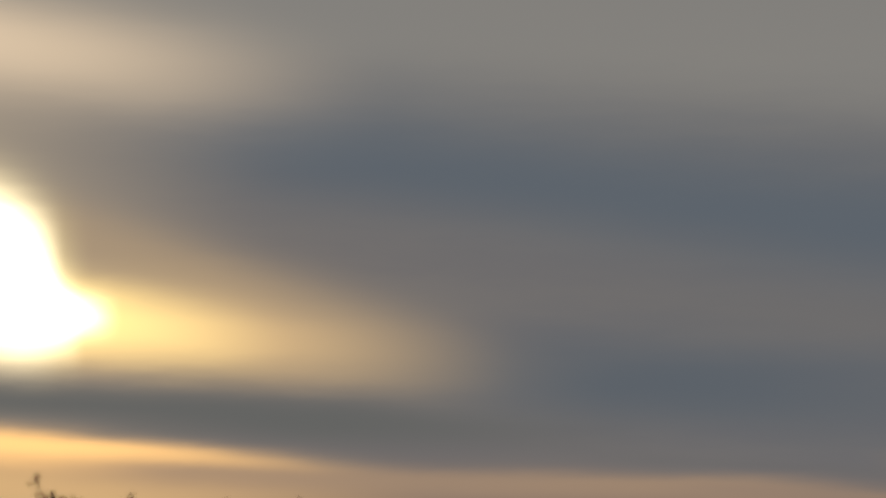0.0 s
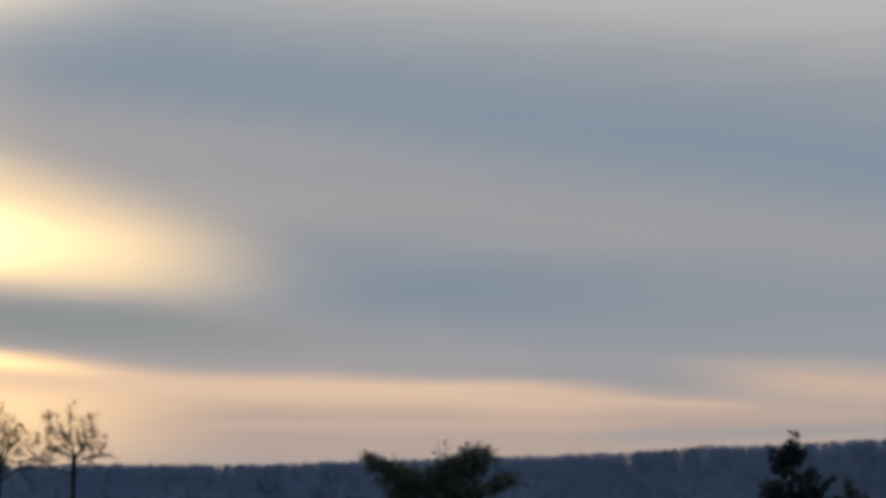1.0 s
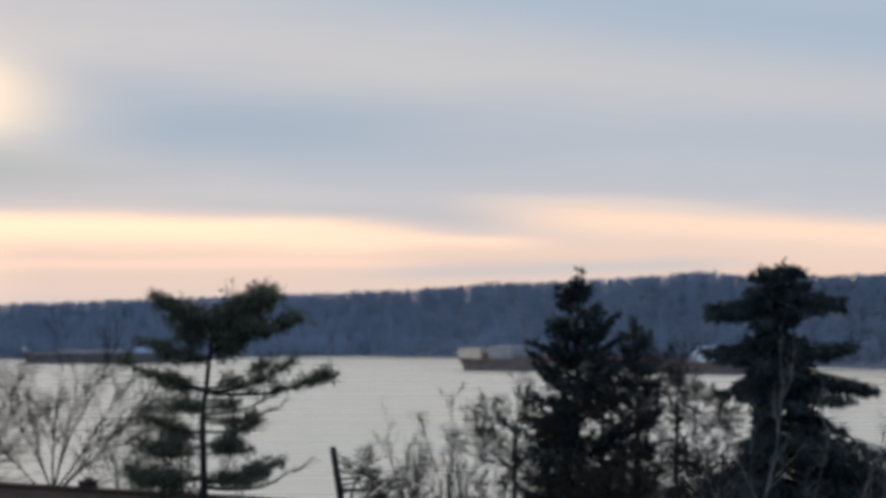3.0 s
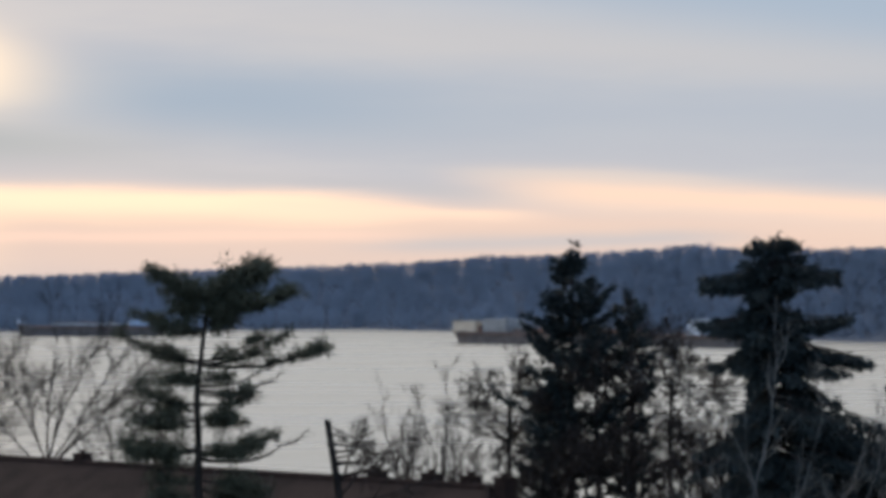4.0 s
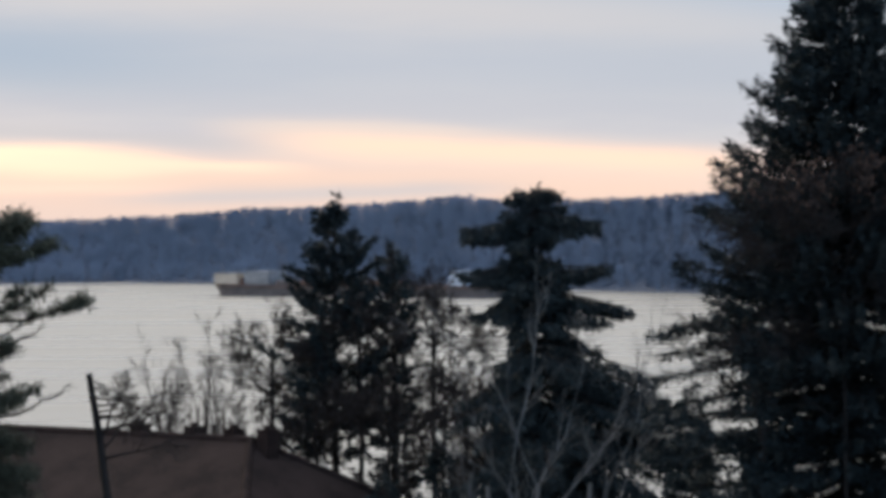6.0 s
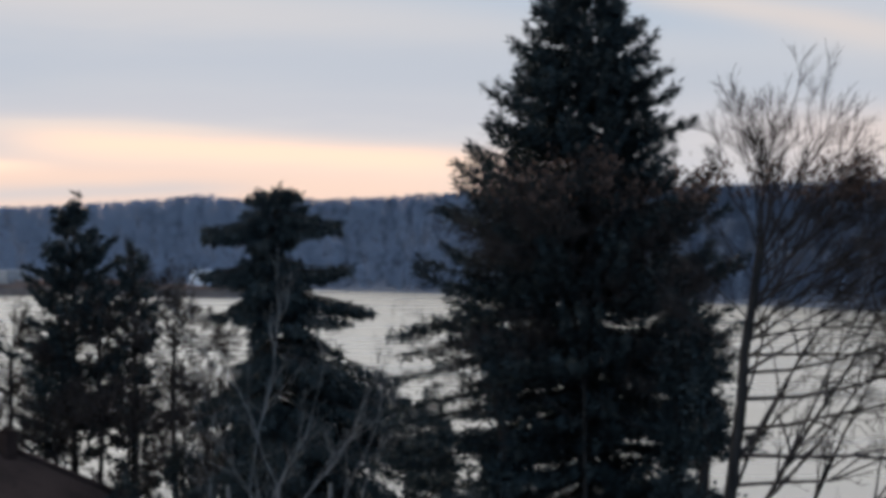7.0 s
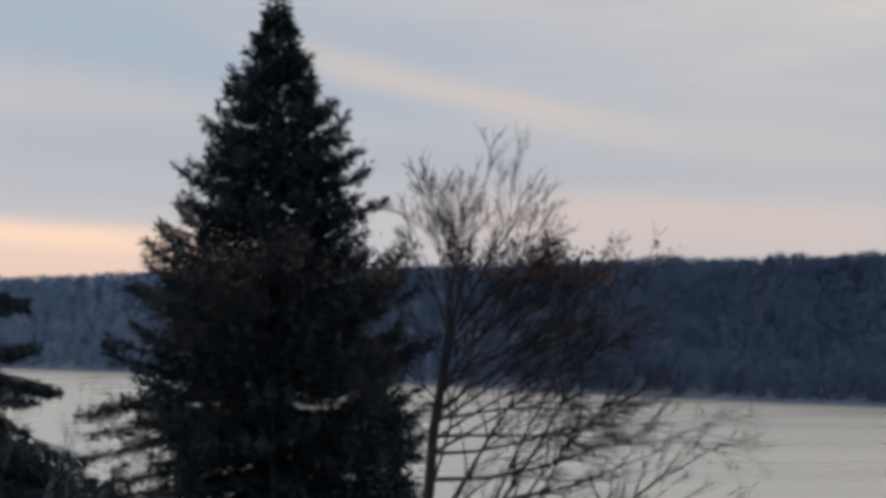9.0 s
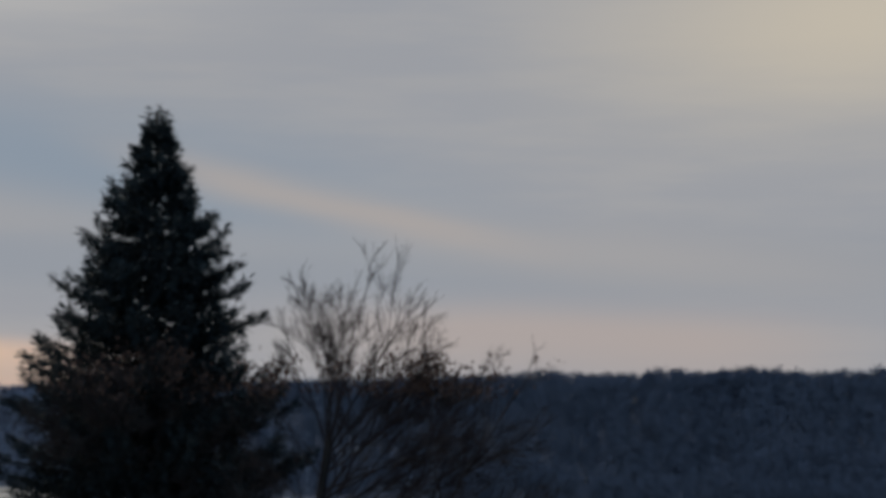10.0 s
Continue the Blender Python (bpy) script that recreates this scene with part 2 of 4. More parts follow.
def box(bm, x0, x1, y0, y1, z0, z1, bevel=0.0):
    made = bmesh.ops.create_cube(bm, size=1)["verts"]
    for v in made:
        v.co = Vector((x0 + (v.co.x + 0.5) * (x1 - x0), y0 + (v.co.y + 0.5) * (y1 - y0), z0 + (v.co.z + 0.5) * (z1 - z0)))
    if bevel:
        edges = {e for v in made for e in v.link_edges}
        bmesh.ops.bevel(bm, geom=list(edges), offset=bevel, segments=2, affect="EDGES")
    return bm


def unit(v):
    return v / np.maximum(np.linalg.norm(v, axis=-1, keepdims=True), 1e-9)


def blades(base, way, length, width, rng):
    """Small pointed leaves: corners and faces."""
    side = unit(np.cross(way, rng.normal(size=base.shape))) * width[:, None]
    mid = base + way * (0.45 * length)[:, None]
    verts = np.stack([base, mid + side, base + way * length[:, None], mid - side], 1).reshape(-1, 3)
    return verts, np.arange(len(verts)).reshape(-1, 4)


def tubes(segs, sides=4):
    """Tapered tubes from rows of two ends and two radii."""
    s = np.asarray(segs, float)
    a, b, ra, rb = s[:, :3], s[:, 3:6], s[:, 6], s[:, 7]
    way = unit(b - a)
    ref = np.where(np.abs(way[:, 2:]) > 0.9, [[1.0, 0, 0]], [[0, 0, 1.0]])
    u = unit(np.cross(way, ref))
    v = np.cross(way, u)
    t = np.arange(sides) * 2 * np.pi / sides
    ring = np.cos(t)[None, :, None] * u[:, None] + np.sin(t)[None, :, None] * v[:, None]
    low = a[:, None] + ring * ra[:, None, None]
    top = b[:, None] + ring * rb[:, None, None]
    verts = np.concatenate([low, top], 1)
    i = np.arange(sides)
    j = (i + 1) % sides
    one = np.stack([i, j, j + sides, i + sides], 1)
    faces = one[None] + (np.arange(len(s)) * 2 * sides)[:, None, None]
    return verts.reshape(-1, 3), faces.reshape(-1, 4)


def joined(*pieces):
    verts, faces, n = [], [], 0
    for v, f in pieces:
        verts.append(v)
        faces.append(f + n)
        n += len(v)
    return np.concatenate(verts), np.concatenate(faces)


# ---- the lie of the land ----
SHORE_AZ = [-60, -16, -5.4, 0.5, 9.3, 10.4, 18.8, 22.4, 24, 30, 60]
SHORE_D = [1500, 1400, 1375, 1430, 1125, 1080, 805, 733, 712, 662, 600]
CREST_AZ = [-60, -16, -5.4, 0.5, 2.7, 6.1, 9.2, 10.5, 19.3, 22.4, 30, 60]
CREST_Z = [26, 24.6, 25.4, 30.6, 33.6, 36.2, 34.6, 36.0, 36.2, 36.0, 35.8, 36]
TREE_H = 9.0
NEAR_SHORE = 235.0


def far_shore(azimuth):
    return np.interp(azimuth, SHORE_AZ, SHORE_D)


def land(azimuth, d):
    """The ground's height: a slope down to the river, its bed, and the bluff beyond."""
    near = 14 - 14 * d / NEAR_SHORE
    s = far_shore(azimuth)
    crest = np.interp(azimuth, CREST_AZ, CREST_Z) - TREE_H
    rise = np.clip((d - s) / 90, 0, 1)
    far = np.where(d < s, -3 + 3.4 * np.clip((d - s + 30) / 30, 0, 1), 0.4 + (crest - 0.4) * rise * rise * (3 - 2 * rise))
    z = np.where(d < NEAR_SHORE + 50, np.maximum(near, -3), far)
    side = np.clip((np.abs(azimuth) - 60) / 20, 0, 1)
    return z * (1 - side) + (14 - 14 * np.minimum(d, 30) / NEAR_SHORE) * side


def build_ground():
    azs = np.r_[np.arange(-180, -20, 5.0), np.arange(-20, 34, 0.5), np.arange(34, 180, 5.0)]
    ds = np.r_[0.01, np.arange(5, 300, 10), np.geomspace(320, 700, 8), np.arange(720, 1700, 12), np.geomspace(1750, 4800, 8)]
    a, d = np.meshgrid(azs, ds, indexing="ij")
    z = land(a, d)
    verts = np.stack([d * np.sin(np.radians(a)), d * np.cos(np.radians(a)), z], -1)
    n, m = a.shape
    i, j = np.meshgrid(np.arange(n), np.arange(m - 1), indexing="ij")
    k = (i + 1) % n
    faces = np.stack([i * m + j, i * m + j + 1, k * m + j + 1, k * m + j], -1).reshape(-1, 4)
    # the innermost ring is closed straight across
    across = np.arange(n // 2 - 1)
    faces = np.concatenate([faces, np.stack([across, across + 1, n - 2 - across, n - 1 - across], -1) * m])
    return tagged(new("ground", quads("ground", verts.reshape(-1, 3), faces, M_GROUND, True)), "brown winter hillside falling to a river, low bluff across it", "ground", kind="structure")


build_ground()
bm = bmesh.new()
bmesh.ops.create_grid(bm, x_segments=8, y_segments=8, size=2400)
water = part("water", bm, M_WATER)
water.location = (0, 2500, 0)
tagged(water, "calm wide river mirroring the pale evening sky", "water", kind="structure")


# ---- far woods ----
def build_woods(seed, count, lo, hi, mat, label):
    """A stand of leafless wood on the bluff; it thins out where the next stand takes over."""
    rng = np.random.default_rng(seed)
    a = rng.uniform(-16, 30, 3 * count)
    a = a[(a + rng.normal(0, 3.0, len(a)) > lo) & (a + rng.normal(0, 3.0, len(a)) < hi)][:count]
    count = len(a)
    back = np.where(rng.random(count) < 0.28, rng.uniform(72, 112, count), rng.uniform(0, 1, count) * 88 + 3)
    # a gap by the hut
    back = np.where((np.abs(a - 20.95) < 0.06) & (back < 31), 60.0, back)
    d = far_shore(a) + back
    z = land(a, d)
    h = TREE_H * rng.uniform(0.80, 1.0, count) + np.where(rng.random(count) < 0.03, rng.uniform(0.5, 1.5, count), 0)
    # taller groups that stand out of the skyline
    for at, half, more in ((2.75, 0.25, 0.9), (6.45, 0.5, 2.2), (20.15, 0.35, 1.8), (22.3, 0.4, 1.6), (23.8, 0.5, 1.8), (26.2, 0.6, 1.4)):
        h = h + more * np.exp(-((a - at) / half) ** 2) * rng.uniform(0.5, 1.1, count)
    foot = np.stack([d * np.sin(np.radians(a)), d * np.cos(np.radians(a)), z - 0.5], -1)
    top = foot + np.stack([rng.normal(0, 0.4, count), rng.normal(0, 0.4, count), h * 0.9], -1)
    trunks = tubes(np.c_[foot, top, np.full(count, 0.22), np.full(count, 0.05)], 3)
    per = 70
    f = rng.uniform(0.02, 1.0, (count, per))
    spread = (h[:, None] * 0.34) * np.sin(np.pi * np.clip(f, 0.12, 0.90)) ** 0.7
    turn = rng.uniform(0, 2 * np.pi, (count, per))
    r = spread * np.sqrt(rng.uniform(0.1, 1, (count, per)))
    out = np.stack([np.cos(turn), np.sin(turn), 0 * turn], -1)
    base = foot[:, None] + out * r[..., None] * 0.6 + np.stack([0 * f, 0 * f, f * h[:, None] * 0.86], -1)
    way = unit(out * rng.uniform(0.2, 0.9, (count, per, 1)) + np.array([0, 0, 1.0]) + rng.normal(0, 0.2, (count, per, 3)))
    n = count * per
    crown = blades(base.reshape(n, 3), way.reshape(n, 3), rng.uniform(0.6, 1.7, n), rng.uniform(0.05, 0.25, n), rng)
    tagged(new("far_woods", quads("far_woods", *joined(trunks, crown), mat)), label, "woods", kind="stuff")


# the left stand's painted haze is stronger, the nearer right one's weaker
build_woods(5, 6200, -40, 12, M_HAZED_WOODS, "leafless wood on the bluff across the river, pale with painted haze")
build_woods(6, 3900, 12, 60, M_FAINT_HAZE_WOODS, "nearer leafless wood on the bluff across the river, thinner painted haze")


# ---- trees ----
def ground_at(azimuth, d):
    return heading(azimuth, d, float(land(np.array(azimuth), np.array(d))))


def grow(rng, segs, p, way, length, r, depth, lift, spread, sides_out=None, kids=4, wander=0.12, cap=9.0, fine=0.006):
    """One limb and what grows from it, as rows for tubes()."""
    steps = 5 if depth > 1 else 3
    pts, ways = [p], [way]
    for k in range(steps):
        way = unit(way + rng.normal(0, wander, 3) + np.array([0, 0, lift * (0.5 if depth > 2 else 1.0)]))
        q = p + way * length / steps
        r0, r1 = r * (1 - 0.88 * k / steps), r * (1 - 0.88 * (k + 1) / steps)
        segs.append((*p, *q, max(r0, fine), max(r1, 0.8 * fine)))
        p = q
        pts.append(p)
        ways.append(way)
    if sides_out is not None and depth <= 1:
        sides_out.append((p, way))
    if depth == 0:
        return
    for k in range(kids + (1 if depth == 1 else 0) + (int(1.1 * length) if length > 2 * cap else 0)):
        f = rng.uniform(0.25, 1.0)
        i = min(int(f * steps), steps - 1)
        at = pts[i] + (pts[i + 1] - pts[i]) * (f * steps - i)
        side = unit(np.cross(ways[i], rng.normal(size=3)))
        w2 = unit(ways[i] * math.cos(spread) + side * math.sin(spread) * rng.uniform(0.7, 1.3))
        grow(rng, segs, at, w2, min(length * rng.uniform(0.45, 0.72) * (1.15 - 0.4 * f), cap * rng.uniform(0.5, 1.0)), r * 0.5 * (1.2 - 0.5 * f), depth - 1, lift, spread, sides_out, kids, wander, cap, fine)


def bare_tree(place, seed, height, limbs, label, name="bare_tree", bark=None, trunk_r=0.16, trunk_top=0.35, depth=3, lift=0.07, spread=0.6, kids=4, leaves=0, leaf_band=None, group="leafless trees", lean=(0, 0), wander=0.14, sparse=0, stout=1.0, upright=None, cap=9.0, fine=0.006):
    """A leafless tree. limbs: rows of (height on the trunk, sideways right, away, upwards, length) with the view as frame."""
    rng = np.random.default_rng(seed)
    tree = thing(name, place, label, "tree", group)
    a = math.atan2(place.x, place.y)
    right, away = np.array([math.cos(a), -math.sin(a), 0]), np.array([math.sin(a), math.cos(a), 0])
    trunk, p = [], np.zeros(3)
    top = trunk_top * height
    steps = 8
    spine = [p]
    for k in range(steps):
        f = (k + 1) / steps
        q = right * lean[0] * f + away * lean[1] * f + np.array([0, 0, top * f]) + rng.normal(0, 0.03, 3)
        trunk.append((*p, *q, trunk_r * (1.25 - 0.6 * k / steps), trunk_r * (1.25 - 0.6 * (k + 1) / steps)))
        p = q
        spine.append(p)
    part("trunk", quads("trunk", *tubes(trunk, 9), bark or M_BARK, True), None, tree)
    tips = []
    for z, x, y, up, length in limbs:
        f = min(z / top, 1.0) * steps
        i = min(int(f), steps - 1)
        at = spine[i] + (spine[i + 1] - spine[i]) * (f - i)
        way = unit(right * x + away * y + np.array([0, 0, up]))
        segs = []
        grow(rng, segs, at, way, length, stout * (trunk_r * 0.11 * length ** 0.75 + 0.006), depth, lift, spread, tips, kids if z > 0.5 * height or not sparse else sparse, upright if upright and z > 0.5 * height else wander, cap, fine)
        part("branch", quads("branch", *tubes(segs, 3), bark or M_TWIG), None, tree)
    if leaves and tips:
        pos = np.array([t[0] for t in tips])
        way = np.array([t[1] for t in tips])
        if leaf_band:
            keep = (pos[:, 2] > leaf_band[0]) & (pos[:, 2] < leaf_band[1])
            pos, way = pos[keep], way[keep]
        pick = rng.integers(0, len(pos), leaves)
        base = pos[pick] + rng.normal(0, 0.10, (leaves, 3))
        part("foliage", quads("foliage", *blades(base, unit(way[pick] + rng.normal(0, 0.9, (leaves, 3))), rng.uniform(0.07, 0.16, leaves), rng.uniform(0.02, 0.05, leaves), rng), M_LEAF), None, tree, "withered red-brown leaves")
    return tree


def fronds(rng, start, end, sag, density, droop, size, girth=0.22, puff=0.05):
    """A conifer limb from start to end with its needle sprays: rows for tubes(), and the sprays' roots, ways and sizes."""
    start, end = np.asarray(start, float), np.asarray(end, float)
    length = np.linalg.norm(end - start)
    steps = max(4, int(length / 0.35))
    t = np.linspace(0, 1, steps + 1)[:, None]
    line = start + (end - start) * t + np.array([0, 0, 1.0]) * (-sag * np.sin(np.pi * t * 0.9)) + rng.normal(0, 0.03, (steps + 1, 3)) * t
    r = np.linspace(0.012 + 0.016 * length, 0.006, steps + 1)
    segs = [(*line[k], *line[k + 1], r[k], r[k + 1]) for k in range(steps)]
    n = max(6, int(density * length))
    f = rng.uniform(0.12, 1.0, n) ** 0.8
    idx = np.minimum((f * steps).astype(int), steps - 1)
    at = line[idx] + (line[idx + 1] - line[idx]) * (f * steps - idx)[:, None]
    along = unit(line[idx + 1] - line[idx])
    flat = unit(np.cross(along, np.array([0, 0, 1.0])))
    sign = rng.choice([-1.0, 1.0], n)
    reach = girth * length * (1.15 - f) * rng.uniform(0.15, 1.0, n) + 0.05
    root = at + flat * (sign * reach)[:, None] * 0.8 + along * (reach * 0.5)[:, None]
    root[:, 2] += rng.normal(0, puff, n)
    root[:, 2] -= droop * reach * rng.uniform(0.2, 1.0, n)
    way = unit(along * rng.uniform(0.3, 1.0, (n, 1)) + flat * (sign * rng.uniform(0.1, 1.0, n))[:, None] + np.array([0, 0, -droop]) * rng.uniform(0, 1, (n, 1)) + rng.normal(0, 0.3, (n, 3)))
    return segs, root, way, rng.uniform(0.6, 1.25, n) * size


def conifer(place, seed, height, limbs, name, label, needles, trunk_r=0.17, density=150, droop=0.5, size=0.26, slim=0.2, trunk_bend=None, group="conifers", girth=0.22, puff=0.05):
    """A conifer. limbs: rows of (height at the trunk, sideways reach, reach away, height of the tip above the root, sag) with the view as frame."""
    rng = np.random.default_rng(seed)
    tree = thing(name, place, label, "tree", group)
    a = math.atan2(place.x, place.y)
    right, away = np.array([math.cos(a), -math.sin(a), 0]), np.array([math.sin(a), math.cos(a), 0])
    bend = trunk_bend or (lambda z: 0.0)
    zs = np.linspace(0, height, 16)
    spine = [right * bend(z) + np.array([0, 0, z]) for z in zs]
    segs = [(*spine[k], *spine[k + 1], trunk_r * (1.15 - k / 15), trunk_r * (1.15 - (k + 1) / 15)) for k in range(15)]
    part("trunk", quads("trunk", *tubes(segs, 9), M_BARK, True), None, tree)
    wood, roots, ways, sizes = [], [], [], []
    for z, x, y, up, sag in limbs:
        start = right * bend(z) + np.array([0, 0, z])
        end = start + right * x + away * y + np.array([0, 0, up])
        s, r, v, l = fronds(rng, start, end, sag, density, droop, size, girth, puff)
        wood += s
        roots.append(r), ways.append(v), sizes.append(l)
    size_all = np.concatenate(sizes)
    sprays, sticks = blades(np.concatenate(roots), np.concatenate(ways), size_all, size_all * slim, rng), tubes(wood, 3)
    me = quads("crown", *joined(sprays, sticks), needles)
    me.materials.append(M_BARK)
    me.polygons.foreach_set("material_index", np.r_[np.zeros(len(sprays[1]), np.int32), np.ones(len(sticks[1]), np.int32)])
    part("crown", me, None, tree)
    return tree


def whorls(seed, low, high, radius, gap=0.42, per=9, rise=-0.15, sag=0.12, ragged=0.2, skip=0.0):
    """Rows of limbs in tiers, as long as radius(z) says."""
    rng = np.random.default_rng(seed)
    rows, z = [], low
    while z < high:
        turn = rng.uniform(0, 6.28)
        for k in range(per):
            if rng.random() < skip:
                continue
            t = turn + 6.2832 * k / per + rng.normal(0, 0.15)
            zz = z + rng.uniform(-1.2, 1.2) * gap
            r = max(radius(zz) * (1.0 - 1.5 * ragged + 2.0 * ragged * rng.random() ** 2), 0.10)
            rows.append((zz, r * math.cos(t), r * math.sin(t), r * (rise + rng.normal(0, 0.13)), sag * r))
        z += gap * rng.uniform(0.8, 1.2)
    return rows


# the tall spruce
BIG = ground_at(13.29, 80)
big_r = lambda z: float(np.interp(z + BIG.z, [9, 12, 16, 18, 20, 21.8, 23, 23.8, 24.6, 25.3, 26.1, 27, 27.8], [4.1, 4.1, 4.05, 3.95, 3.55, 2.62, 2.5, 2.15, 1.82, 1.34, 0.88, 0.46, 0.10]))
BIG_LIMBS = [(z, x * (1.04 if x < 0 else 0.97) if z + BIG.z < 21.3 else x, y, up, sag) for z, x, y, up, sag in whorls(12, 17.2 - BIG.z, 27.6 - BIG.z, big_r, 0.25, 13, 0.12, 0.16, 0.22, 0.06) + whorls(14, 1.5, 17.2 - BIG.z, big_r, 0.29, 13, -0.06, 0.06, 0.30, 0.14)]
BIG_LIMBS += [(z - BIG.z, *r) for z, *r in [(18.4, -4.5, -0.4, -0.9, -0.1), (18.2, -4.8, 0.1, -0.8, 0.0), (18.0, -4.6, 0.5, -1.1, 0.0), (17.6, -4.6, -0.2, -1.2, 0.0), (16.6, -4.9, 0.3, -1.0, 0.0), (16.2, -5.1, -0.3, -1.0, 0.0), (15.6, -5.0, 0.2, -1.1, 0.0), (15.1, -5.2, -0.2, -0.9, 0.0), (18.9, -4.1, 0.2, 0.5, 0.3), (17.2, 3.4, -0.6, -0.3, 0.2), (16.2, 3.5, 0.3, -0.3, 0.2)]]
conifer(BIG, 11, 27.75 - BIG.z, BIG_LIMBS, "spruce", "tall dark spruce with a dense pointed crown", M_SPRUCE, 0.24, 120, 0.06, 0.24, 0.095, puff=0.08, girth=0.14)

# the spruce whose top has thinned to drooping tiers
BROKEN = ground_at(7.72, 95)
b0 = BROKEN.z
TIERS = [(21.2, -0.45, 0.3, 0.05, 0.0), (21.25, 0.4, -0.3, 0.05, 0.0), (21.2, 0.75, 0.1, 0.0, 0.05), (21.25, 0.05, 0.1, 0.15, 0.0), (21.2, -0.7, 0.2, -0.1, 0.0), (21.25, 0.5, -0.2, 0.0, 0.0), (21.0, 0.9, 0.3, -0.1, 0.1), (20.9, -0.9, -0.3, -0.2, 0.1), (21.1, 0.1, 0.6, 0.1, 0), (20.75, 1.2, -0.4, -0.2, 0.1), (20.7, 1.9, 0.3, -0.25, 0.1),
         (20.6, 1.7, -0.5, -0.25, 0.15), (20.6, -1.3, 0.5, -0.4, 0.1), (20.55, -2.0, -0.2, -0.35, 0.05), (20.4, -1.9, 0.4, -0.35, 0.1), (20.3, 0.6, 1.2, -0.3, 0.2), (20.2, -0.5, -1.2, -0.4, 0.2),
         (19.35, -2.1, 0.2, -0.45, 0.1), (19.3, -1.9, -0.6, -0.4, 0.15), (19.2, -1.5, 0.7, -0.4, 0.2), (19.3, 2.3, 0.3, -0.1, 0.2), (19.2, 2.1, -0.5, -0.15, 0.25), (19.0, 0.6, 1.4, -0.4, 0.2), (19.0, -0.4, -1.4, -0.4, 0.2),
         (18.5, 2.6, 0.3, -0.65, 0.0), (18.4, 2.9, -0.3, -0.65, -0.05), (18.3, -1.6, 0.3, -0.7, 0.0), (18.3, 1.2, 1.2, -0.5, 0.1), (18.2, -1.0, -1.2, -0.6, 0.1), (18.1, 2.2, -0.9, -0.6, 0.1), (17.0, 3.6, 0.2, -1.2, 0.0), (16.7, 4.0, -0.5, -1.5, 0.0), (16.4, 4.3, 0.4, -1.6, 0.0), (16.0, 4.5, -0.7, -1.4, 0.0), (15.6, 4.9, 0.0, -1.6, 0.0), (15.0, 5.2, 0.5, -1.5, 0.0), (14.6, 5.2, -0.4, -1.4, 0.0)]
TIER_RNG = random.Random(24)
TIERS += [(z - TIER_RNG.uniform(0.0, 0.22), x * TIER_RNG.uniform(0.75, 1.04), y + TIER_RNG.uniform(-0.5, 0.5), up, sag) for z, x, y, up, sag in TIERS for _ in range(1)]
broken_r = lambda z: float(np.interp(z + b0, [9, 12, 14.1, 15.7, 16.7, 17.5, 18.5, 19.5, 21.2], [4.6, 4.6, 4.5, 3.9, 2.6, 1.8, 1.2, 0.8, 0.3]))
conifer(BROKEN, 21, 21.35 - b0, [(z - b0, *r) for z, *r in TIERS] + [(z, x * (1.08 if x > 0 else 0.52), y, up, sag) for z, x, y, up, sag in whorls(22, 1.5, 18.2 - b0, broken_r, 0.42, 12, -0.34, -0.02, 0.30, 0.1)] + whorls(23, 18.0 - b0, 21.2 - b0, broken_r, 0.3, 7, -0.3, 0.0, 0.2), "spruce",
        "dark spruce with ragged drooping tiers and a blunt top", M_SPRUCE, 0.22, 150, 1.25, 0.26, 0.10, lambda z: 0.03 * max(0.0, z + b0 - 17.5), puff=0.05, girth=0.13)

# the spruce with the slim spire and the dark one beside it
SPIRE = ground_at(4.25, 105)
s0 = SPIRE.z
spire_r = lambda z: float(np.interp(z + s0, [9, 12, 13.5, 15.5, 17.0, 18.3, 19.3, 20.2, 21.05], [1.0, 1.4, 2.0, 2.2, 1.9, 1.55, 1.3, 0.7, 0.05]))
conifer(SPIRE, 31, 21.1 - s0, whorls(32, 13.0 - s0, 21.0 - s0, spire_r, 0.38, 8, 0.40, 0.1, 0.3, 0.15) + [(20.2 - s0, 0.1, 0.0, 0.62, 0.0), (20.0 - s0, -0.05, 0.1, 0.75, 0.0), (20.2 - s0, 0.0, -0.05, 0.5, 0.0)], "spruce", "slender dark spruce with a spire top and bare lower trunk", M_SPRUCE, 0.16, 110, 0.2, 0.24, 0.15, puff=0.06)
COMPANION = ground_at(5.3, 106)
c0 = COMPANION.z
comp_r = lambda z: float(np.interp(z + c0, [9, 12, 15, 17, 18.6, 19.8], [0.7, 0.9, 1.0, 0.95, 0.7, 0.1]))
conifer(COMPANION, 33, 19.8 - c0, whorls(34, 1.5, 19.7 - c0, comp_r, 0.42, 8, 0.45, 0.1, 0.35, 0.3), "spruce", "narrow dark evergreen with a rounded ragged top", M_SPRUCE, 0.14, 90, 0.3, 0.24, 0.15)

SHRUB = ground_at(10.55, 90)
conifer(SHRUB, 35, 15.6 - SHRUB.z, whorls(36, 0.6, 15.5 - SHRUB.z, lambda z: float(np.interp(z + SHRUB.z, [8, 11, 13.5, 15.6], [1.4, 1.4, 1.0, 0.1])), 0.36, 9, 0.15, 0.05, 0.3), "evergreen", "bushy dark evergreen between two tall spruces", M_SPRUCE, 0.09, 110, 0.3, 0.22, 0.11, puff=0.07)

